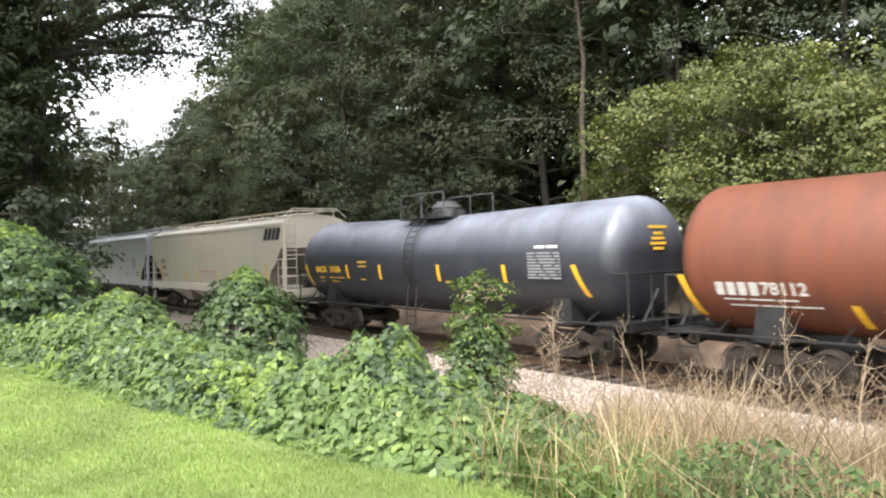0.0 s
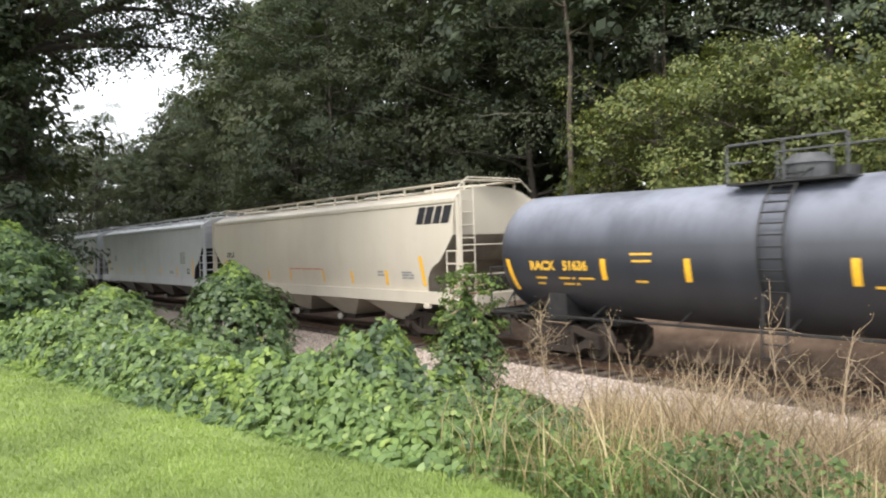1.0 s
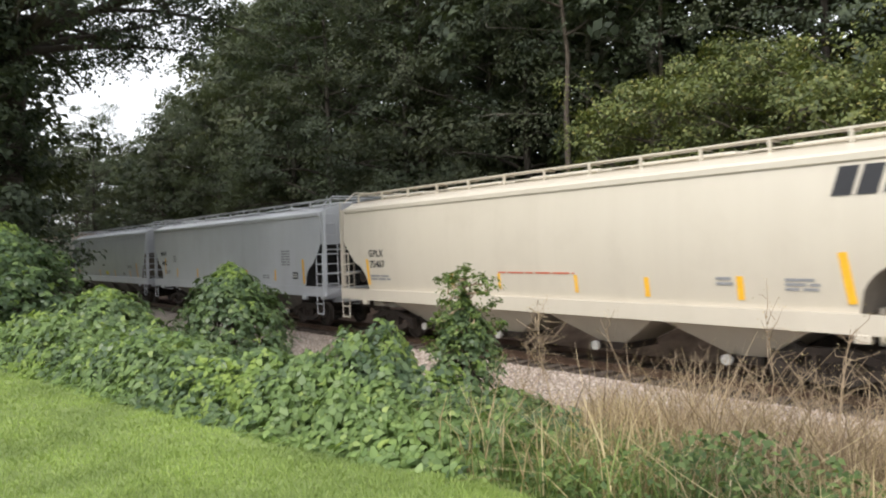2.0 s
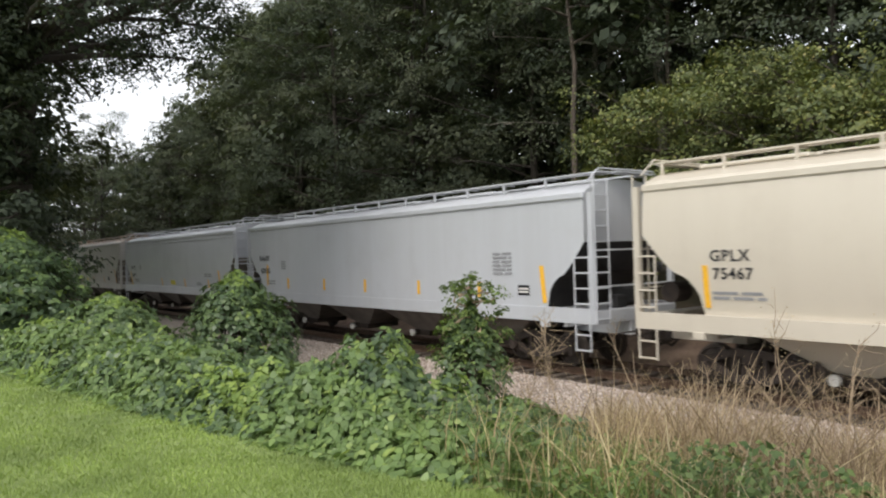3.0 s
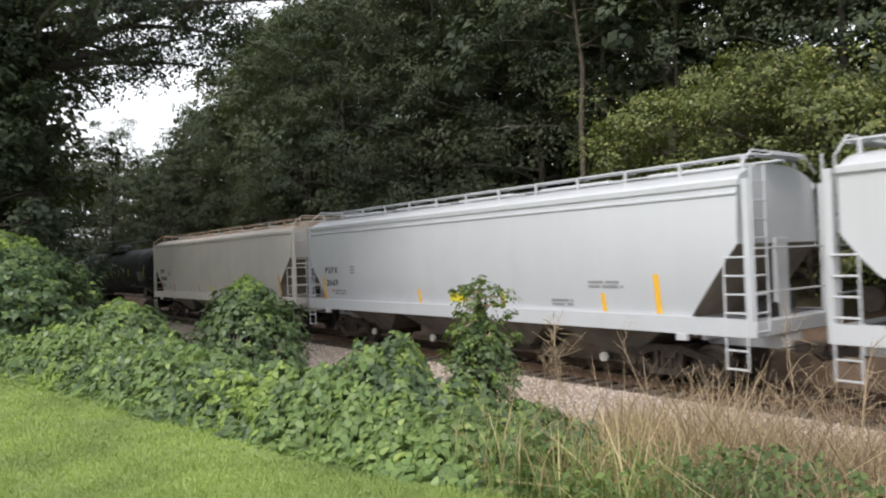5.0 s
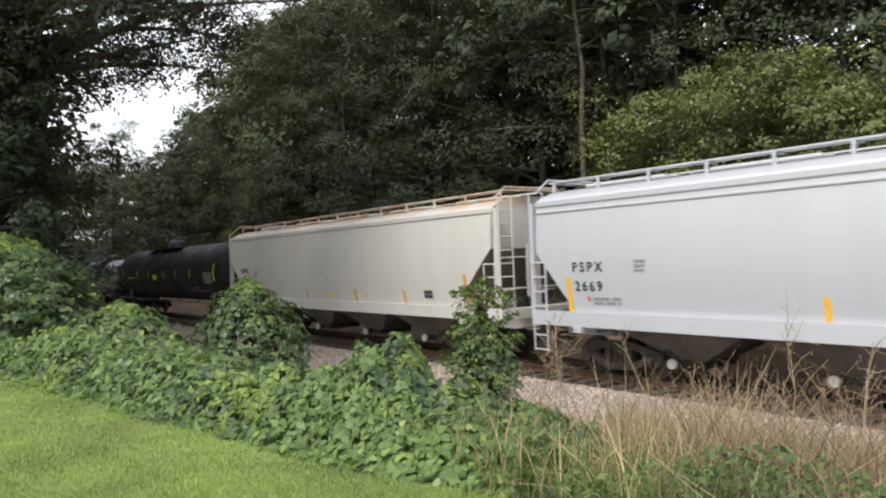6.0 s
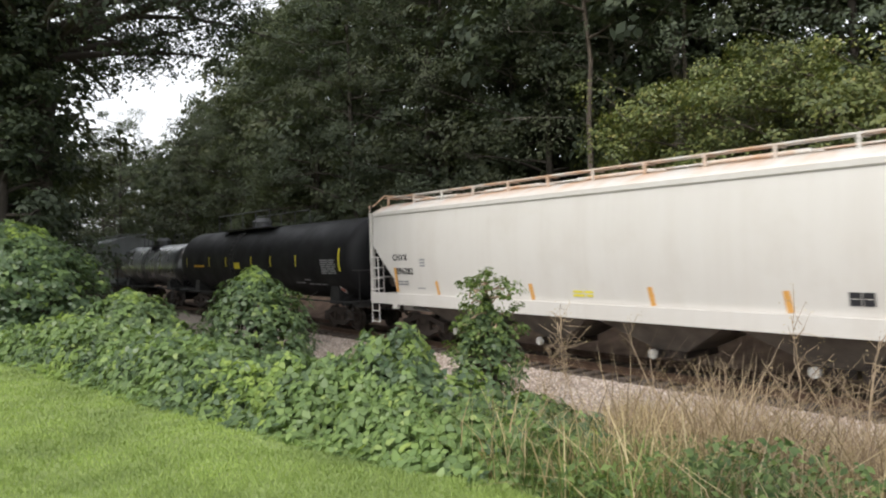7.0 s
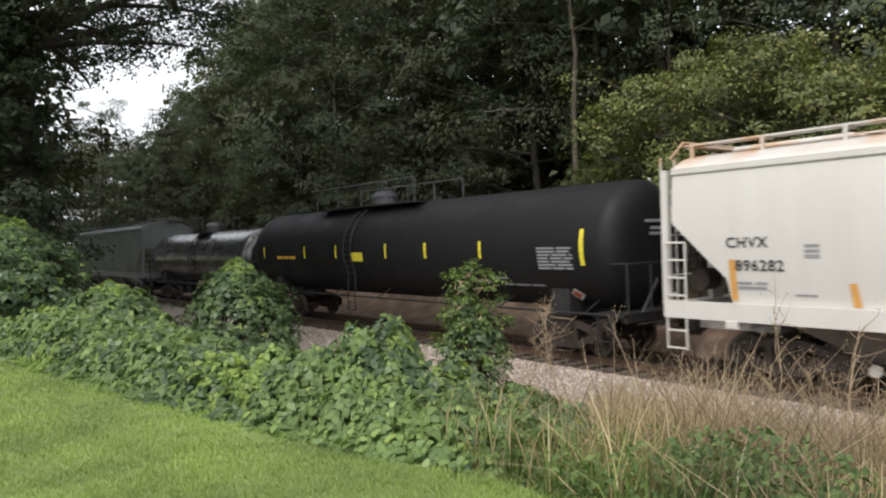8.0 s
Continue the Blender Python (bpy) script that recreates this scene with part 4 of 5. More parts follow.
    # short glossy black tank
    tank_car("tank_car", -143.2, -129.4, 1.34, 2.45, TANKGLOSS, "short glossy black tank car", (0.0, 2.0), dome=False)
    # dark grey hopper at the rear
    hopper_car("covered_hopper", -163.3, -144.3, GREENGREY, "dark grey covered hopper car", True, 1.2, 3.0, 4)


build_train()


def gone(t):
    """Metres the train has rolled by t seconds."""
    return 12.033 * t + 0.0217 * t * t


# ------------------------------------------------------------------ trees


def make_tree(name, seed, height, base, radius, leaf, bark, n_limbs, per_clump, leaf_size, label, shape="round",
              trunk_r=0.2, clump_r=0.75, subs=5, category="tree", lean=0.0, tight=0.17):
    """A tapered trunk with limbs and a crown of clumped single leaves. Stands at the origin."""
    rng = np.random.default_rng(seed)
    tree = thing(name, label, category)
    k = 9
    zz = np.linspace(0, height * 0.94, k)
    wob = np.cumsum(rng.normal(0, 0.10, (k, 2)), 0) * (height / 16)
    wob[0] = 0
    trunk = np.column_stack([wob[:, 0] + lean * zz, wob[:, 1], zz])
    paths = [(trunk, trunk_r * (1 - 0.85 * zz / zz[-1]) + 0.015)]
    clumps, outward = [], []
    for i in range(n_limbs):
        f = (i + rng.uniform(0, 1)) / n_limbs
        z0 = base + (height * 0.95 - base) * (f ** 1.7 if shape == "spread" else f)
        if shape == "round":
            reach = radius * (0.35 + 0.65 * math.sin(math.pi * min(1, 0.25 + 0.72 * f)))
        elif shape == "spread":
            reach = radius * (0.90 + 0.2 * math.sin(math.pi * f))
        else:
            reach = radius * (1.0 - 0.72 * f)
        reach *= rng.uniform(0.7, 1.15)
        az = i * 2.39996 + rng.uniform(-0.5, 0.5)
        p0 = np.array([np.interp(z0, trunk[:, 2], trunk[:, j]) for j in range(3)])
        up = rng.uniform(0.05, 0.55)
        d = np.array([math.cos(az), math.sin(az), up])
        ts = np.linspace(0, 1, 6)
        bend = rng.normal(0, 0.12, 3)
        pts = p0 + d * reach * ts[:, None] + bend * reach * (ts ** 2)[:, None] - np.array([0, 0, 0.10 * reach]) * (ts ** 2)[:, None]
        r0 = 0.32 * trunk_r * (1 - 0.5 * f) + 0.015
        paths.append((pts, r0 * (1 - 0.85 * ts) + 0.006))
        for j in range(subs):
            t0 = rng.uniform(0.3, 1.0) if j else 1.0
            q0 = np.array([np.interp(t0, ts, pts[:, m]) for m in range(3)])
            dd = d + rng.normal(0, 0.75, 3)
            dd /= np.linalg.norm(dd)
            ln = reach * rng.uniform(0.12, 0.34)
            q1 = q0 + dd * ln
            paths.append((np.array([q0, (q0 + q1) / 2 + rng.normal(0, 0.04, 3), q1]), [0.02, 0.013, 0.006]))
            clumps.append(q1)
            o = q1 - np.array([trunk[4, 0], trunk[4, 1], q1[2] - 0.5])
            outward.append(o / (np.linalg.norm(o) + 1e-6))
    V, F = tube_arrays(paths, 6)
    mesh_part("trunk", raw_mesh("trunk", V, F), bark, tree, smooth=True)
    # each clump is a shallow dome of tufts, each tuft a spray of leaves
    C, O = np.array(clumps), np.array(outward)
    tufts = max(4, per_clump // 11)
    ti = np.repeat(np.arange(len(C)), tufts)
    m = len(ti)
    d = rng.normal(size=(m, 3)) + 0.5 * O[ti]
    d[:, 2] = np.where(rng.random(m) < 0.78, np.abs(d[:, 2]), d[:, 2])
    d /= np.linalg.norm(d, axis=1)[:, None]
    rc = clump_r * rng.uniform(0.55, 1.3, len(C))[ti]
    T = C[ti] + d * (rc * rng.uniform(0.5, 1.0, m) ** 0.6)[:, None] * np.array([1, 1, 0.62])
    li = np.repeat(np.arange(m), per_clump // tufts)
    n = len(li)
    spray = rng.normal(size=(n, 3)) * np.array([1, 1, 0.7])
    P = T[li] + spray * (tight * rc[li] * rng.uniform(0.7, 1.3, m)[li])[:, None]
    N = d[li] * 0.9 + O[ti][li] * 0.3 + np.array([0, 0, 0.5]) + rng.normal(0, 0.24, (n, 3))
    V, F = leaf_arrays(rng, P, N, leaf_size * rng.uniform(0.6, 1.3, n), 0.6)
    tagged(mesh_part("crown", raw_mesh("crown", V, F), leaf, tree), kind="stuff")
    return tree


def place(proto, x, y, turn=0.0, scale=1.0, z=None, tall=1.0):
    m = pose(x, y, ground_z(x, y) - 0.1 if z is None else z, 0, 0, turn) @ Matrix.Diagonal((scale, scale, scale * tall, 1))
    return copy_thing(proto, m)


def skyline(x, y):
    """Highest elevation, as a slope, that treetops reach toward that bearing, seen from the lawn."""
    bearing = math.degrees(math.atan2(-x, y))
    half = math.degrees(3.4 / math.hypot(x, y))
    return float(min(np.interp([bearing - half, bearing, bearing + half * 0.6],
                               [58.0, 66.0, 67.5, 69.2, 71.1, 73.0, 74.0, 74.8, 75.6, 77.1, 78.5, 80.0, 82.0],
                               [0.9, 0.46, 0.335, 0.255, 0.215, 0.195, 0.15, 0.125, 0.14, 0.175, 0.15, 0.15, 0.40])))


def fit_height(x, y, tall, scale):
    """Scale at which a tree of that height stays under the skyline."""
    room = EYE_Z + skyline(x, y) * math.hypot(x, y) - ground_z(x, y)
    return min(scale, room / tall)


def build_forest():
    rng = random.Random(21)
    tall = (17, 19, 15, 20)
    protos = [
        make_tree("forest_tree", 11, 17, 1.4, 4.4, FOREST, WOODBARK, 30, 264, 0.14, "tall dark green broadleaf tree in the wood", clump_r=1.35, subs=3, tight=0.13),
        make_tree("forest_tree", 12, 19, 2.4, 4.8, FOREST_B, WOODBARK, 32, 264, 0.145, "tall olive green broadleaf tree in the wood", clump_r=1.4, subs=3, tight=0.13),
        make_tree("forest_tree", 13, 15, 0.6, 4.2, FOREST, WOODBARK, 28, 264, 0.135, "dense dark green tree at the wood's edge", clump_r=1.3, subs=3, tight=0.13),
        make_tree("forest_tree", 14, 20, 5.0, 4.6, FOREST, PALEBARK, 27, 264, 0.145, "tall dark tree with a bare pale trunk", clump_r=1.35, subs=3, tight=0.13),
    ]
    back = [
        make_tree("background_tree", 15, 18, 0.6, 4.8, FOREST, WOODBARK, 34, 88, 0.36, "tall dark tree deep in the wood", clump_r=1.55, subs=3),
        make_tree("background_tree", 16, 20, 0.8, 5.0, FOREST_B, WOODBARK, 36, 88, 0.36, "tall olive tree deep in the wood", clump_r=1.6, subs=3),
    ]
    spots = []
    for row, (y, step, h) in enumerate(((23.2, 4.3, 1.02), (28.5, 5.4, 1.22), (35.0, 6.5, 1.35))):
        x = -82.0 + row * 1.7
        while x < 6 + row * 5:
            spots.append((x + rng.uniform(-1.2, 1.2), y + rng.uniform(-1.3, 1.3) + (2.6 if row == 0 and x > -21 else 0.0), h * rng.uniform(0.88, 1.12), row))
            x += step * rng.uniform(0.85, 1.2)

    for proto, x, y in zip(protos + back, (-27.0, -33.5, -40.0, -21.0, -30.0, -12.0), (24.6, 25.0, 24.5, 25.5, 31.0, 31.5)):
        proto.matrix_basis = pose(x, y, ground_z(x, y) - 0.1)

    def put(pool, k, x, y, s, height):
        s = fit_height(x, y, height, s)
        if s > 0.3:
            place(pool[k], x, y, rng.uniform(0, 360), s)
    for x, y, s, row in spots:
        if row == 0 and x > -62:
            k = rng.choice((0, 1, 2, 0, 1, 2, 3))
            put(protos, k, x, y, s, tall[k] * 1.06)
        else:
            k = rng.randrange(2)
            put(back, k, x, y, s, (19.3, 21.4)[k])
    # low growth along the wood's edge
    shrub = make_tree("edge_shrub", 17, 4.6, 0.3, 1.7, FOREST_B, WOODBARK, 24, 66, 0.13, "low green shrub at the wood's edge", clump_r=0.6, subs=3, trunk_r=0.06)
    shrub.matrix_basis = pose(-25.5, 20.4, ground_z(-25.5, 20.4) - 0.1)
    for i in range(11):
        x = -62 + i * 5.2 + rng.uniform(-1, 1)
        if x < -24 or x > -4:
            place(shrub, x, 20.6 + rng.uniform(-0.6, 0.8), rng.uniform(0, 360), rng.uniform(0.8, 1.15))
    # far trees that close the line of the track
    place(protos[0], -85.5, 19.8, 40, 1.08)
    for x, y, s in ((-97, 27, 1.1), (-101, 23, 1.0), (-110, 23, 1.1), (-112, 28, 1.1), (-104, 30, 1.1), (-118, 8, 1.0), (-124, 14, 1.0), (-135, 20, 1.1),
                    (-140, 30, 1.1), (-128, 32, 1.1), (-120, 36, 1.1), (-112, 40, 1.1), (-104, 42, 1.1), (-134, 44, 1.1), (-146, 38, 1.1), (-150, 26, 1.1), (-92, 33, 1.1)):
        put(back, rng.randrange(2), x, y, s, 20.4)
    # tall wood on the lawn side, behind the overhanging tree: mostly unseen, added to shade the far cars
    for x, y, s in ((-35, -5, 1.4), (-41, -1.8, 1.4), (-46, -0.4, 1.45), (-52, 0.4, 1.45), (-58, 1.4, 1.45), (-65, 2.6, 1.45), (-73, 4.4, 1.4), (-82, 5.4, 1.35), (-92, 6.4, 1.3), (-102, 7.2, 1.2),
                    (-40, -9, 1.3), (-47, -8, 1.4), (-57, -5, 1.4), (-70, -4, 1.4)):
        place(back[rng.randrange(2)], x, y, rng.uniform(0, 360), s)
    # slender pale trunk before the wood
    t = make_tree("slender_tree", 33, 18, 9.0, 2.4, FOREST, BARK, 16, 88, 0.16, "slender tree with a bare grey trunk", trunk_r=0.13, lean=-0.03)
    t.matrix_basis = pose(-18.2, 20.6, ground_z(-18.2, 20.6) - 0.1)
    place(t, -16.6, 24.2, 140, 1.0)
    # yellow-green shrubby trees across the track
    s1 = make_tree("bushy_tree", 41, 6.6, 0.4, 3.6, SUNLEAF, BARK, 46, 143, 0.12, "broad bushy tree with yellow-green leaves", trunk_r=0.12, clump_r=0.85, subs=5)
    s1.matrix_basis = pose(-13.9, 21.2, ground_z(-13.9, 21.2) + 0.1)
    place(s1, -10.2, 20.8, 130, 0.98)
    place(s1, -6.4, 20.6, 220, 0.92)
    place(s1, -2.0, 21.0, 20, 0.95)
    place(s1, -18.6, 19.6, 60, 0.40)
    # big overhanging tree beside the lawn
    big = make_tree("overhanging_tree", 51, 22, 8.9, 8.6, OAKLEAF, WOODBARK, 92, 121, 0.15, "large spreading tree hung with vines", "spread", 0.42, 1.05, 8)
    big.matrix_basis = pose(-25.4, 3.7, ground_z(-25.4, 3.7) - 0.1)
    ivy = make_tree("vine_clad_trunk", 52, 10.5, 0.2, 2.9, OAKLEAF, WOODBARK, 46, 99, 0.19, "trunk thickly clad in dark climbing vines", "cone", 0.2, 0.75)
    ivy.matrix_basis = pose(-24.9, 2.5, ground_z(-24.9, 2.5) - 0.1)


build_forest()

# ------------------------------------------------------------------ vines, weeds and lawn
MOUNDS = [  # x, y, radius, height over the slope
    (-7.0, 4.5, 0.72, 0.72), (-6.1, 4.1, 0.55, 0.42), (-5.3, 4.6, 0.5, 0.26), (-8.3, 4.2, 0.65, 0.30), (-9.7, 4.6, 0.8, 0.42), (-11.5, 4.2, 1.0, 0.5),
    (-10.4, 3.2, 0.6, 0.28), (-13.5, 4.5, 1.2, 0.6), (-13.3, 2.7, 0.8, 0.3), (-15.5, 3.0, 1.2, 0.45), (-18.0, 4.4, 1.6, 0.6), (-4.9, 5.9, 0.7, 0.25)]


def vine_top(x, y):
    """Height of the vine blanket's upper surface."""
    e = lawn_edge(max(x, -40))
    z = ground_z(x, y) + (0.40 - 0.22 * smooth_step(e + 1.2, e + 3.2, y)) * smooth_step(e - 0.1, e + 0.8, y) + (0.22 * noise.noise((x * 1.3, y * 1.3, 3)) + 0.20 * noise.noise((x * 3.0, y * 3.0, 7))) * smooth_step(e - 0.2, e + 0.7, y)
    for mx, my, r, h in MOUNDS:
        d = ((x - mx) ** 2 + (y - my) ** 2) / (r * r)
        if d < 6:
            z += h * math.exp(-d)
    return z


def trifoliate(rng, P, N, S):
    """Three pointed leaflets to a leaf, one ahead and two aside."""
    n = len(P)
    N = N / (np.linalg.norm(N, axis=1)[:, None] + 1e-9)
    u = np.cross(N, rng.normal(size=(n, 3)) * np.array([1, 1, 0.4]))
    u /= np.linalg.norm(u, axis=1)[:, None] + 1e-9
    w = np.cross(N, u)
    s = np.asarray(S).reshape(-1, 1)
    out = []
    faces = []
    for a, r in ((0.0, 1.0), (1.9, 0.86), (-1.9, 0.86)):
        d = u * math.cos(a) + w * math.sin(a)
        q = w * math.cos(a) - u * math.sin(a)
        lift = N * s * rng.normal(0, 0.14, (n, 1))
        base = P + d * s * 0.05
        tip = P + d * s * 1.08 * r - N * s * 0.30 + lift
        low = P + d * s * 0.30 * r + lift * 0.3
        high = P + d * s * 0.72 * r + lift * 0.7 - N * s * 0.08
        k = len(out)
        out += [base, low + q * s * 0.38 * r - N * s * 0.09, high + q * s * 0.25 * r - N * s * 0.08, tip,
                high - q * s * 0.25 * r - N * s * 0.08, low - q * s * 0.38 * r - N * s * 0.09]
        faces += [(k, k + 1, k + 2, k + 3), (k, k + 3, k + 4, k + 5)]
    per = len(out)
    V = np.stack(out, 1).reshape(-1, 3)
    return V, (np.arange(n)[:, None, None] * per + np.array(faces)[None]).reshape(-1, 4)


def build_vines():
    rng = np.random.default_rng(61)
    carpet = thing("kudzu_blanket", "thick kudzu vines with broad green leaves covering the slope", "vines", kind="stuff")
    P, N, S = [], [], []
    for _ in range(52000):
        # nearer ground gets more leaves
        x = -3.6 - 22.0 * rng.random() ** 1.6
        e = lawn_edge(x)
        y = e - 0.12 + (7.8 * rng.random() ** 1.35)
        if x > -4.6 and rng.random() < 0.75 * (x + 4.6) + 0.3:
            continue
        if y > 10.3 + 0.4 * noise.noise((x, y, 4)):
            continue
        near = math.hypot(x, y)
        if near > 12 and rng.random() < 0.35:
            continue
        z = vine_top(x, y)
        gx, gy = vine_top(x + 0.15, y) - z, vine_top(x, y + 0.15) - z
        layer = rng.random()
        P.append((x, y, z - 0.34 * layer ** 2.2 + rng.normal(0, 0.04)))
        N.append((-gx / 0.15 * 0.8, -gy / 0.15 * 0.8 - 0.35, 0.9))
        S.append((0.05 + 0.062 * rng.random()) * (1 + 0.015 * max(0, near - 7)))
    P, N, S = np.array(P), np.array(N), np.array(S)
    N += rng.normal(0, 0.36, N.shape)
    pick = rng.random(len(P))
    patch = np.array([noise.noise((p[0] * 0.8, p[1] * 0.8, 11)) for p in P])
    # noise patches pick plain, lit-coloured and shade-coloured leaves
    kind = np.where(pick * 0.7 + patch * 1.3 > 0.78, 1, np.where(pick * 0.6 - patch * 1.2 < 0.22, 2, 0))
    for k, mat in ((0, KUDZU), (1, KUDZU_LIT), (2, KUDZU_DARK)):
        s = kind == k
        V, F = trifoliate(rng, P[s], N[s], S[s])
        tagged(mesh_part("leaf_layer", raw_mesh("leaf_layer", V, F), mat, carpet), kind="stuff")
    # sheet of matted stems and litter below, the gaps' shade put into its colour
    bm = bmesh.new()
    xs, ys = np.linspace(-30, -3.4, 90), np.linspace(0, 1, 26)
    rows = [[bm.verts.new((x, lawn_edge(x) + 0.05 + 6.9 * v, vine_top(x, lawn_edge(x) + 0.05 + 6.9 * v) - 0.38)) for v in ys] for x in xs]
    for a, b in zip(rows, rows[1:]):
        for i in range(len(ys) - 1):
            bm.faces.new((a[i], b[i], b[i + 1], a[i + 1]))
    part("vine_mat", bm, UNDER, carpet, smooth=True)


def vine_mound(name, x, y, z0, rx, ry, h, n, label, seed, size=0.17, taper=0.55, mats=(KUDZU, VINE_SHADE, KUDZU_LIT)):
    """A stump or shrub smothered in vines: a stem with a shell of broad leaves, whose colours put light on the top and
    shade on the rest.
    """
    rng = np.random.default_rng(seed)
    mound = thing(name, label, "vines")
    paths = []
    for i in range(7):
        a = i * 0.9
        pts = np.array([[0.2 * math.cos(a), 0.2 * math.sin(a), 0], [0.35 * rx * math.cos(a), 0.35 * ry * math.sin(a), h * 0.4], [0.2 * rx * math.cos(a + 0.5), 0.2 * ry * math.sin(a + 0.5), h * 0.82]])
        paths.append((pts, [0.06, 0.035, 0.015]))
    V, F = tube_arrays(paths, 5)
    mesh_part("stem", raw_mesh("stem", V, F), BARK, mound, smooth=True)
    u = rng.random(n)
    az = rng.random(n) * 2 * np.pi
    v = u ** 0.85
    lump = 1 + np.array([0.42 * noise.noise((2.2 * math.cos(q), 2.2 * math.sin(q), 5 * w + seed)) + 0.34 * noise.noise((5 * math.cos(q), 5 * math.sin(q), 11 * w + seed)) for q, w in zip(az, v)])
    prof = np.where(v < 0.35, 0.86 + 0.4 * v, 1.0 * (1 - (np.maximum(v - 0.35, 0) / 0.65) ** 2.2) ** taper)
    depth = 1 - 0.4 * rng.random(n) ** 2.5
    R = prof * lump * depth
    P = np.column_stack([rx * R * np.cos(az), ry * R * np.sin(az), h * v * (0.97 + 0.06 * lump) + rng.normal(0, 0.04, n)])
    N = np.column_stack([np.cos(az) * 1.0, np.sin(az) * 1.0, 0.35 + 1.0 * v]) + rng.normal(0, 0.3, (n, 3))
    S = size * rng.uniform(0.6, 1.25, n)
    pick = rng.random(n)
    # pale leaves paint the light on the crown, dark ones the shaded body
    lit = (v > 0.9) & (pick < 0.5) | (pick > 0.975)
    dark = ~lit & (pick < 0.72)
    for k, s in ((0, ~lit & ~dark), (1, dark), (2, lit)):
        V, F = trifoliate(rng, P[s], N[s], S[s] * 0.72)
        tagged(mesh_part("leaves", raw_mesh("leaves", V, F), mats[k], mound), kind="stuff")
    mound.matrix_basis = pose(x, y, z0)
    return mound


def build_mounds():
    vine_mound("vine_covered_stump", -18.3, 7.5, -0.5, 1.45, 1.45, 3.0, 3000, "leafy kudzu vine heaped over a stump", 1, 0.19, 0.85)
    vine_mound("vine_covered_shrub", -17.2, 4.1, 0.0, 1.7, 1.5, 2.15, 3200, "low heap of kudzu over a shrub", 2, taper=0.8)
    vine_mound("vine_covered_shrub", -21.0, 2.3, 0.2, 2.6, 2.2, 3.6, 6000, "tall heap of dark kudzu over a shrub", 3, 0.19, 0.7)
    # thin sapling wrapped in vine
    vine_mound("vine_covered_sapling", -10.4, 8.7, -0.3, 0.66, 0.66, 2.25, 1500, "thin sapling wrapped in kudzu leaves", 4, 0.14, 1.1)
    # leafy clumps where the vines thin out into weeds
    for x, y, r, h, n, size, lab, mats in (
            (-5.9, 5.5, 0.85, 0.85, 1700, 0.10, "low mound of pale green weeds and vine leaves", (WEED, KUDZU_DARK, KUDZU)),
            (-5.4, 6.7, 0.75, 0.75, 1300, 0.09, "low mound of fine green weeds", (WEED, WEED, KUDZU)),
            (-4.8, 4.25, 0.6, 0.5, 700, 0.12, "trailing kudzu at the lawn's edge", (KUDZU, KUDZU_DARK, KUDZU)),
            (-2.75, 4.5, 0.6, 0.5, 1500, 0.07, "dense clump of small dark green weeds", (WEED, VINE_SHADE, WEED)),
            (-4.0, 5.2, 0.55, 0.5, 900, 0.07, "clump of small green weeds in dry grass", (WEED, WEED, KUDZU))):
        vine_mound("weed_clump", x, y, ground_z(x, y) - 0.1, r, r, h, n, lab, int(abs(x) * 10), size, 0.8, mats)
    t = make_tree("sapling", 71, 2.85, 0.9, 0.62, WEED, DRYSTEM, 28, 33, 0.085, "thin sapling with sparse reddish leaves", trunk_r=0.03, clump_r=0.22, subs=3)
    t.matrix_basis = pose(-10.4, 8.75, -0.3)


def blades(rng, X, Y, Z, height, width, lean, short=False):
    """Bent grass blades, two quads each, or one for short turf."""
    n = len(X)
    az = rng.random(n) * 2 * np.pi
    face = rng.random(n) * 2 * np.pi
    u = np.column_stack([np.cos(face), np.sin(face), np.zeros(n)])
    d = np.column_stack([np.cos(az), np.sin(az), np.zeros(n)])
    base = np.column_stack([X, Y, Z])
    h, w, l = np.asarray(height)[:, None], np.asarray(width)[:, None], np.asarray(lean)[:, None]
    up = np.array([[0, 0, 1.0]])
    mid = base + up * h * 0.6 + d * l * 0.35
    tip = base + up * h * (1 - 0.2 * (l > h)) + d * l
    V = np.stack([base - u * w, base + u * w, mid + u * w * 0.8, mid - u * w * 0.8, tip + u * w * 0.15, tip - u * w * 0.15], 1).reshape(-1, 3)
    if short:
        V = np.stack([base - u * w, base + u * w, tip + u * w * 0.3, tip - u * w * 0.3], 1).reshape(-1, 3)
        return V, np.arange(4 * n).reshape(n, 4)
    k = np.arange(n)[:, None] * 6
    F = np.concatenate([k + np.array([[0, 1, 2, 3]]), k + np.array([[3, 2, 4, 5]])], 0)
    return V, F


def build_lawn():
    rng = np.random.default_rng(81)
    n = 270000
    d = 3.0 + 15 * rng.random(n) ** 1.7
    a = np.radians(38 + 58 * rng.random(n))
    X, Y = -d * np.sin(a), d * np.cos(a)
    E = np.array([lawn_edge(x) for x in X]) + 0.1 * np.sin(X * 3.1) + 0.08 * np.sin(X * 7.7)
    spot = ((X + 5.9) / 0.55) ** 2 + ((Y - 2.75) / 0.3) ** 2
    ok = (Y < E) & ((spot > 1) | (rng.random(n) < 0.3))
    X, Y, d = X[ok], Y[ok], d[ok]
    Z = np.array([terrain(x, y) for x, y in zip(X, Y)]) - 0.01
    n = len(X)
    V, F = blades(rng, X, Y, Z, 0.026 + 0.026 * rng.random(n), 0.0014 + 0.00055 * d, 0.012 + 0.035 * rng.random(n), short=True)
    lawn = mesh_part("lawn_grass", raw_mesh("lawn_grass", V, F), LAWN)
    tagged(lawn, "bright green mown lawn grass", "grass", kind="stuff")


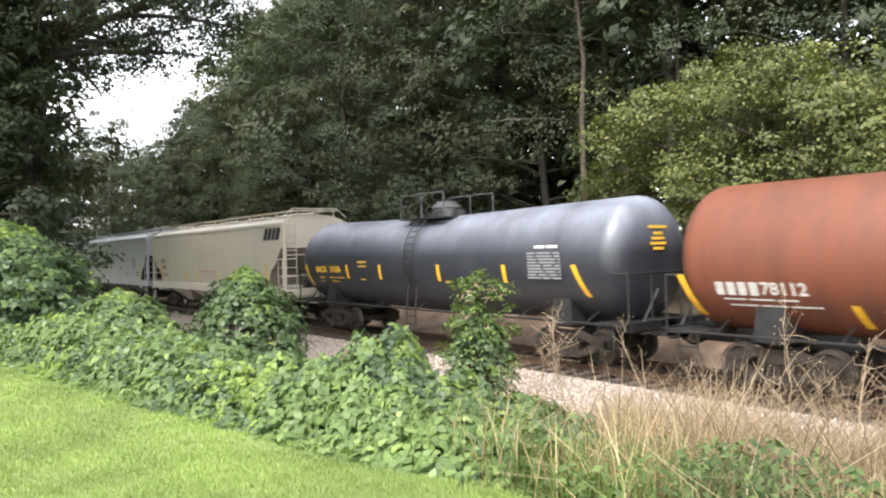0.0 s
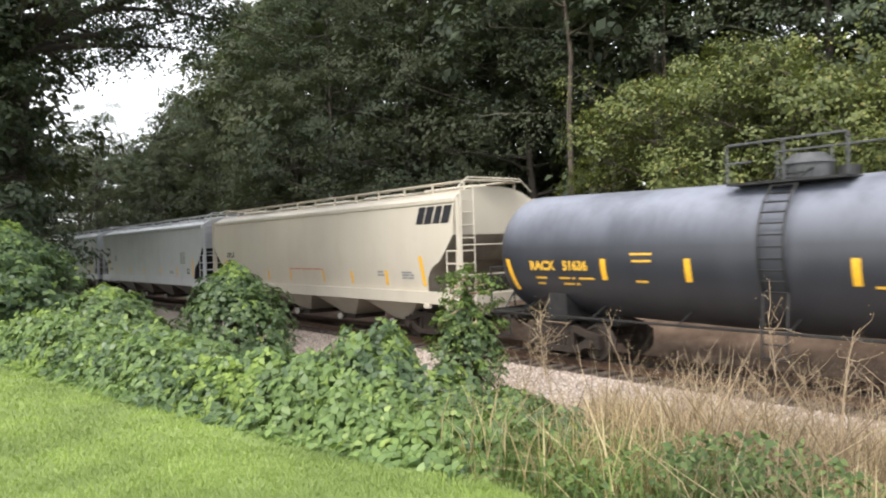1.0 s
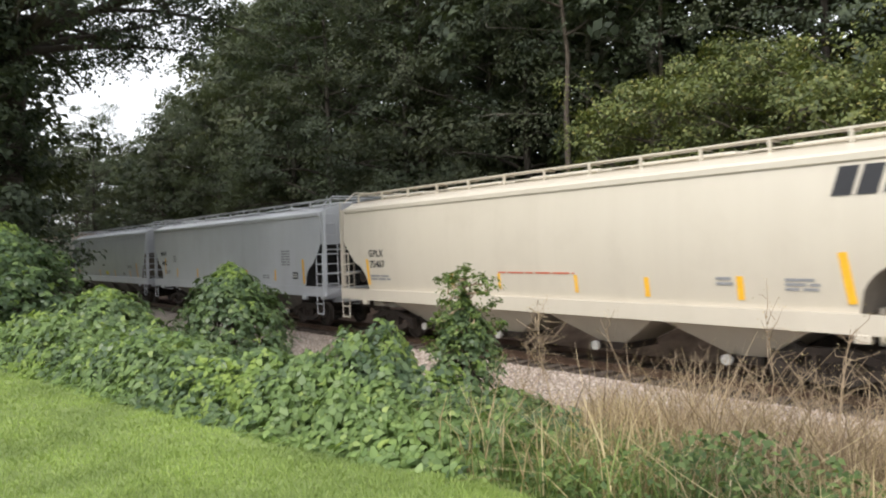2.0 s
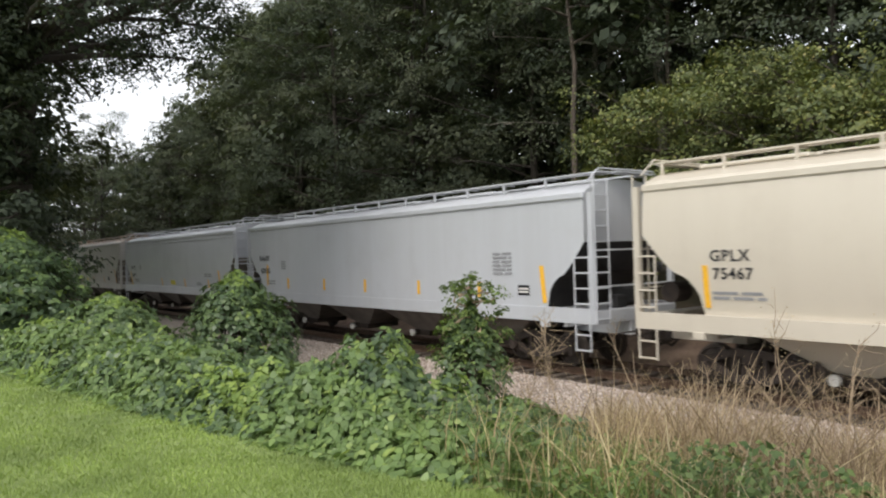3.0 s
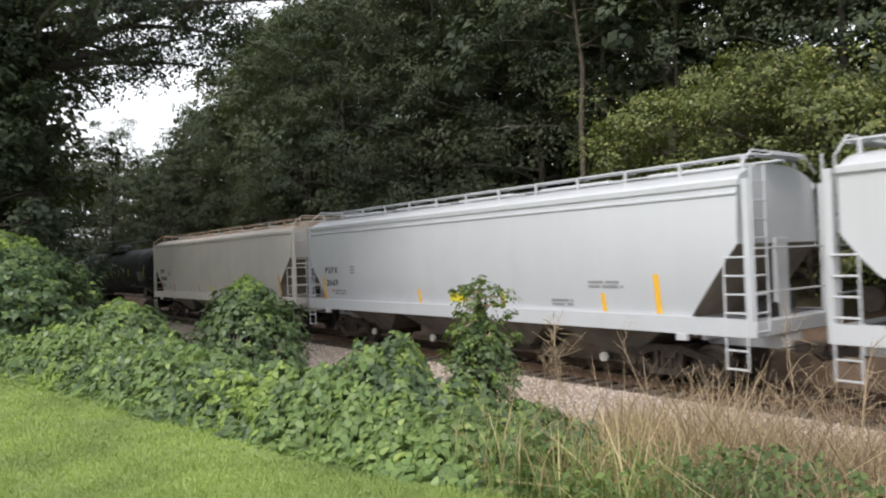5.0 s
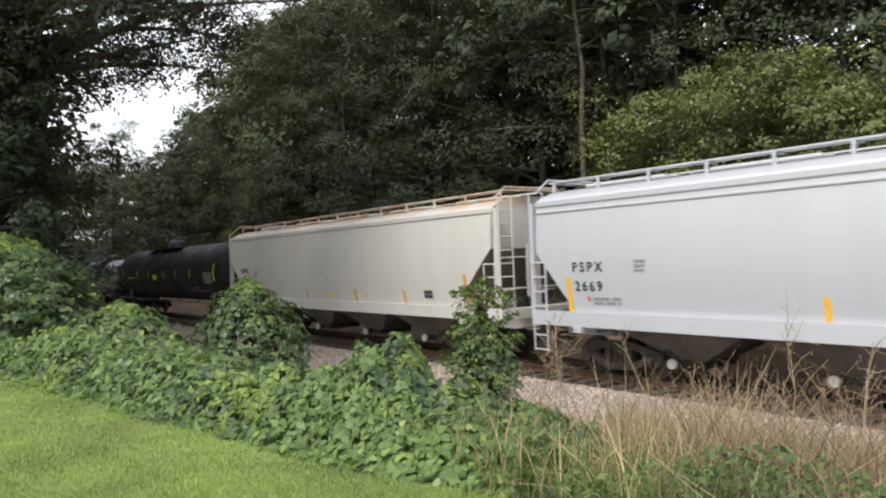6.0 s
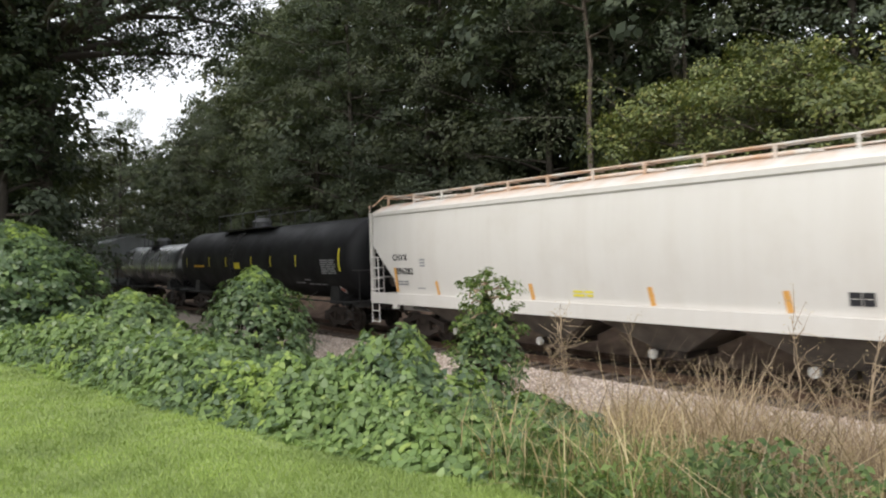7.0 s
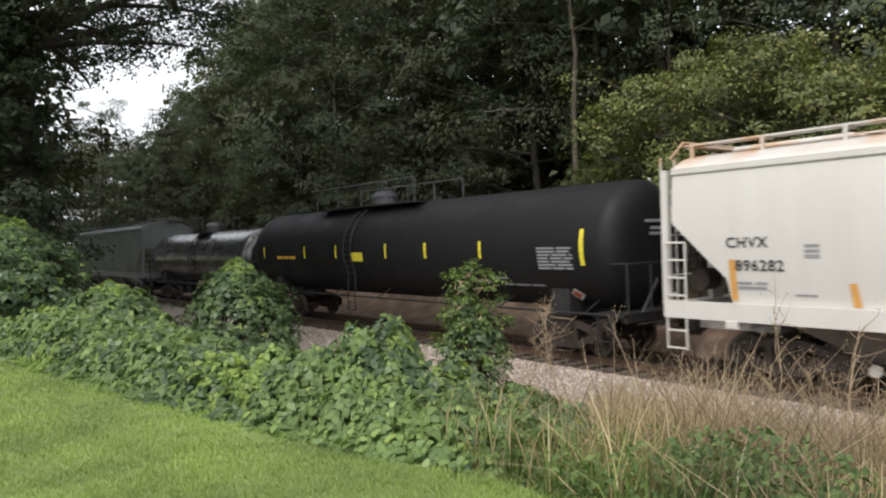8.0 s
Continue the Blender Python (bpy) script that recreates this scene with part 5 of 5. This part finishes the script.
def build_weeds():
    rng = np.random.default_rng(91)

    def scatter(n, x0, x1, y0, y1):
        return x0 + (x1 - x0) * rng.random(n), y0 + (y1 - y0) * rng.random(n)
    # tangle of green weeds and arching dry grass between the lawn and the gravel
    X, Y = scatter(64000, -9.5, 1.5, 2.9, 11.2)
    keep = (Y > 3.25) & (X > -4.3 - 0.70 * (Y - 3.3) + 0.5 * rng.normal(size=len(X)))
    X, Y = X[keep], Y[keep]
    Z = np.array([ground_z(x, y) for x, y in zip(X, Y)]) - 0.03
    n = len(X)
    # dry growth takes over away from the lawn and toward the right of the slope
    dryness = 0.26 + 0.26 * (X + 4.2 + 0.75 * (Y - 5)) / 2 + 0.6 * np.array([noise.noise((x * 1.1, y * 1.1, 31)) for x, y in zip(X, Y)])
    g = rng.random(n) > np.clip(dryness, 0.22, 0.88)
    for sel, mat, nm, lab, hh, ln in ((g, WEED, "green_weeds", "green weedy grass on the slope", 0.46, 0.42), (~g, DRYGRASS, "dry_grass", "tangled dry brown grass on the slope", 0.62, 0.75)):
        k = int(sel.sum())
        V, F = blades(rng, X[sel], Y[sel], Z[sel], hh * (0.35 + 0.8 * rng.random(k)), 0.003 + 0.004 * rng.random(k), ln * rng.random(k))
        tagged(mesh_part(nm, raw_mesh(nm, V, F), mat), lab, "grass", kind="stuff")
    X, Y = scatter(30000, -9.2, 1.5, 7.0, 10.9)
    keep = (X > -8.6 + 0.45 * rng.normal(size=len(X))) & (np.array([noise.noise((x * 0.8, y * 0.8, 51)) for x, y in zip(X, Y)]) > -0.2 - 0.03 * (X + 6))
    X, Y = X[keep], Y[keep]
    Z = np.array([ground_z(x, y) for x, y in zip(X, Y)]) - 0.03
    k = len(X)
    V, F = blades(rng, X, Y, Z, 0.45 + 0.7 * rng.random(k), 0.004 + 0.006 * rng.random(k), 0.65 * rng.random(k))
    tagged(mesh_part("dry_grass", raw_mesh("dry_grass", V, F), DRYGRASS), "tall dry brown grass beside the gravel", "grass", kind="stuff")
    # tangle of dead brown stems arching over one another
    X, Y = scatter(42000, -9.0, 0.8, 4.6, 9.6)
    clumpy = np.array([noise.noise((x * 1.1, y * 1.1, 61)) for x, y in zip(X, Y)])
    keep = (X > -0.80 * Y + 0.35 * rng.normal(size=len(X))) & (clumpy > -0.12 - 0.05 * (X + 5))
    X, Y, clumpy = X[keep], Y[keep], clumpy[keep]
    Z = np.array([ground_z(x, y) for x, y in zip(X, Y)]) - 0.03
    k = len(X)
    tall = np.clip(0.85 + 0.9 * clumpy, 0.5, 1.4) * (0.4 + 0.75 * rng.random(k))
    V, F = blades(rng, X, Y, Z, tall, 0.0025 + 0.0035 * rng.random(k), 0.15 + 0.75 * rng.random(k))
    tagged(mesh_part("brown_bramble", raw_mesh("brown_bramble", V, F), BRAMBLE), "tangle of dead brown stems among the dry grass", "weeds", kind="stuff")
    # leafy green weeds among them
    X, Y = scatter(80000, -10.0, 0.5, 3.2, 10.2)
    keep = (X > -4.7 - 0.72 * (Y - 3.3) + 0.3 * rng.normal(size=len(X))) & (np.array([noise.noise((x * 0.7, y * 0.7, 41)) for x, y in zip(X, Y)]) - 0.16 * (X + 5.0) > -0.15) | ((X > -3.9) & (X < -1.0) & (Y < 4.9) & (Y > 3.3))
    X, Y = X[keep], Y[keep]
    Z = np.array([ground_z(x, y) for x, y in zip(X, Y)]) + 0.5 * rng.random(len(X)) ** 1.3 * (0.8 + 0.5 * np.sin(X * 2.3) * np.sin(Y * 2.1))
    P = np.column_stack([X, Y, Z])
    V, F = leaf_arrays(rng, P, np.array([[0.15, -0.5, 0.8]]) + rng.normal(0, 0.45, P.shape), 0.03 + 0.045 * rng.random(len(X)), 0.55)
    tagged(mesh_part("weed_foliage", raw_mesh("weed_foliage", V, F), WEED), "leafy green weeds among the dry grass", "weeds", kind="stuff")
    # dead branching stalks
    for i in range(190):
        x = -7.6 + 7.6 * rng.random()
        y = 5.2 + 4.4 * rng.random() ** 0.8
        if x < -4.2 - 0.5 * (y - 5.2) and rng.random() < 0.8:
            continue
        h = 0.8 + 1.2 * rng.random()
        weed = thing("dead_weed", "dry brown weed stalk with bare branching twigs", "weed", "dead weeds on the slope")
        paths = []
        top = np.array([rng.normal(0, 0.35), rng.normal(0, 0.3), h])
        main = np.array([[0, 0, 0], top * 0.35 + rng.normal(0, 0.05, 3), top * 0.7 + rng.normal(0, 0.07, 3), top])
        paths.append((main, [0.008, 0.0065, 0.005, 0.0025]))
        tips = []
        for j in range(30):
            t0 = rng.uniform(0.12, 0.97)
            q = np.array([np.interp(t0, [0, 0.35, 0.7, 1], main[:, m]) for m in range(3)])
            a = rng.random() * 6.28
            ln = rng.uniform(0.15, 0.6) * (1.25 - 0.6 * t0)
            e = q + np.array([math.cos(a) * ln * 0.6, math.sin(a) * ln * 0.6, ln * rng.uniform(0.1, 1.1)])
            paths.append((np.array([q, (q + e) / 2 + rng.normal(0, 0.035, 3), e]), [0.0038, 0.003, 0.0018]))
            tips += [e, (q + e) / 2 + 0.3 * (e - q)]
            if j % 2:
                e2 = (q + e) / 2 + rng.normal(0, 0.12, 3)
                paths.append((np.array([(q + e) / 2, ((q + e) / 2 + e2) / 2 + rng.normal(0, 0.01, 3), e2]), [0.003, 0.0026, 0.0016]))
                tips.append(e2)
        V, F = tube_arrays(paths, 4)
        tagged(mesh_part("twig", raw_mesh("twig", V, F), DRYSTEM, weed), kind="stuff")
        T = np.repeat(np.array(tips), 3, 0) + rng.normal(0, 0.03, (len(tips) * 3, 3))
        V, F = leaf_arrays(rng, T, rng.normal(size=T.shape), 0.018 * rng.uniform(0.5, 1.3, len(T)), 0.4)
        tagged(mesh_part("seed_head", raw_mesh("seed_head", V, F), DRYGRASS, weed), kind="stuff")
        weed.matrix_basis = pose(x, y, ground_z(x, y) - 0.05)


def build_stones():
    rng = np.random.default_rng(101)
    n = 24000
    X = -32 + 31.5 * rng.random(n) ** 0.7
    Y = 10.9 + 2.35 * rng.random(n)
    Z = np.maximum(np.interp(Y, [11.2, 11.6, 12.7, 13.2, 13.6], [-0.66, -0.62, -0.27, -0.25, -0.25]), [terrain(x, y) for x, y in zip(X, Y)]) + 0.004
    ico = np.array([(0, 0, 1), (0.9, 0, 0.2), (0, 0.9, 0.15), (-0.9, 0, 0.2), (0, -0.9, 0.15), (0.1, 0, -0.8)])
    tri = np.array([(0, 1, 2), (0, 2, 3), (0, 3, 4), (0, 4, 1), (5, 2, 1), (5, 3, 2), (5, 4, 3), (5, 1, 4)])
    s = 0.02 + 0.026 * rng.random(n)
    a = rng.random(n) * 6.28
    jit = ico[None] * (1 + rng.normal(0, 0.22, (n, 6, 1))) * s[:, None, None] * np.array([1.2, 1.0, 0.8])
    c, sn = np.cos(a)[:, None], np.sin(a)[:, None]
    V = np.stack([jit[..., 0] * c - jit[..., 1] * sn + X[:, None], jit[..., 0] * sn + jit[..., 1] * c + Y[:, None], jit[..., 2] + Z[:, None]], -1).reshape(-1, 3)
    F = (np.arange(n)[:, None, None] * 6 + tri[None]).reshape(-1, 3)
    ob = mesh_part("ballast_stones", raw_mesh("ballast_stones", V, F), STONE)
    tagged(ob, "pale grey crushed stone ballast beside the rails", "gravel", kind="stuff")


build_vines()
build_mounds()
build_lawn()
build_weeds()
build_stones()


def motions():
    """The train rolls past; its wheels turn with the distance rolled."""
    times = [0.5 * i for i in range(17)]
    for car, x in CARS:
        walk(car, [(t, pose(x + gone(t), TRACK_Y, 0)) for t in times])
    ticks = [i / 30 for i in range(241)]
    for w, x in WHEELSETS:
        walk(w, [(t, pose(x, 0, 0.457, 0, math.degrees(gone(t) / 0.46), 0)) for t in ticks])


motions()
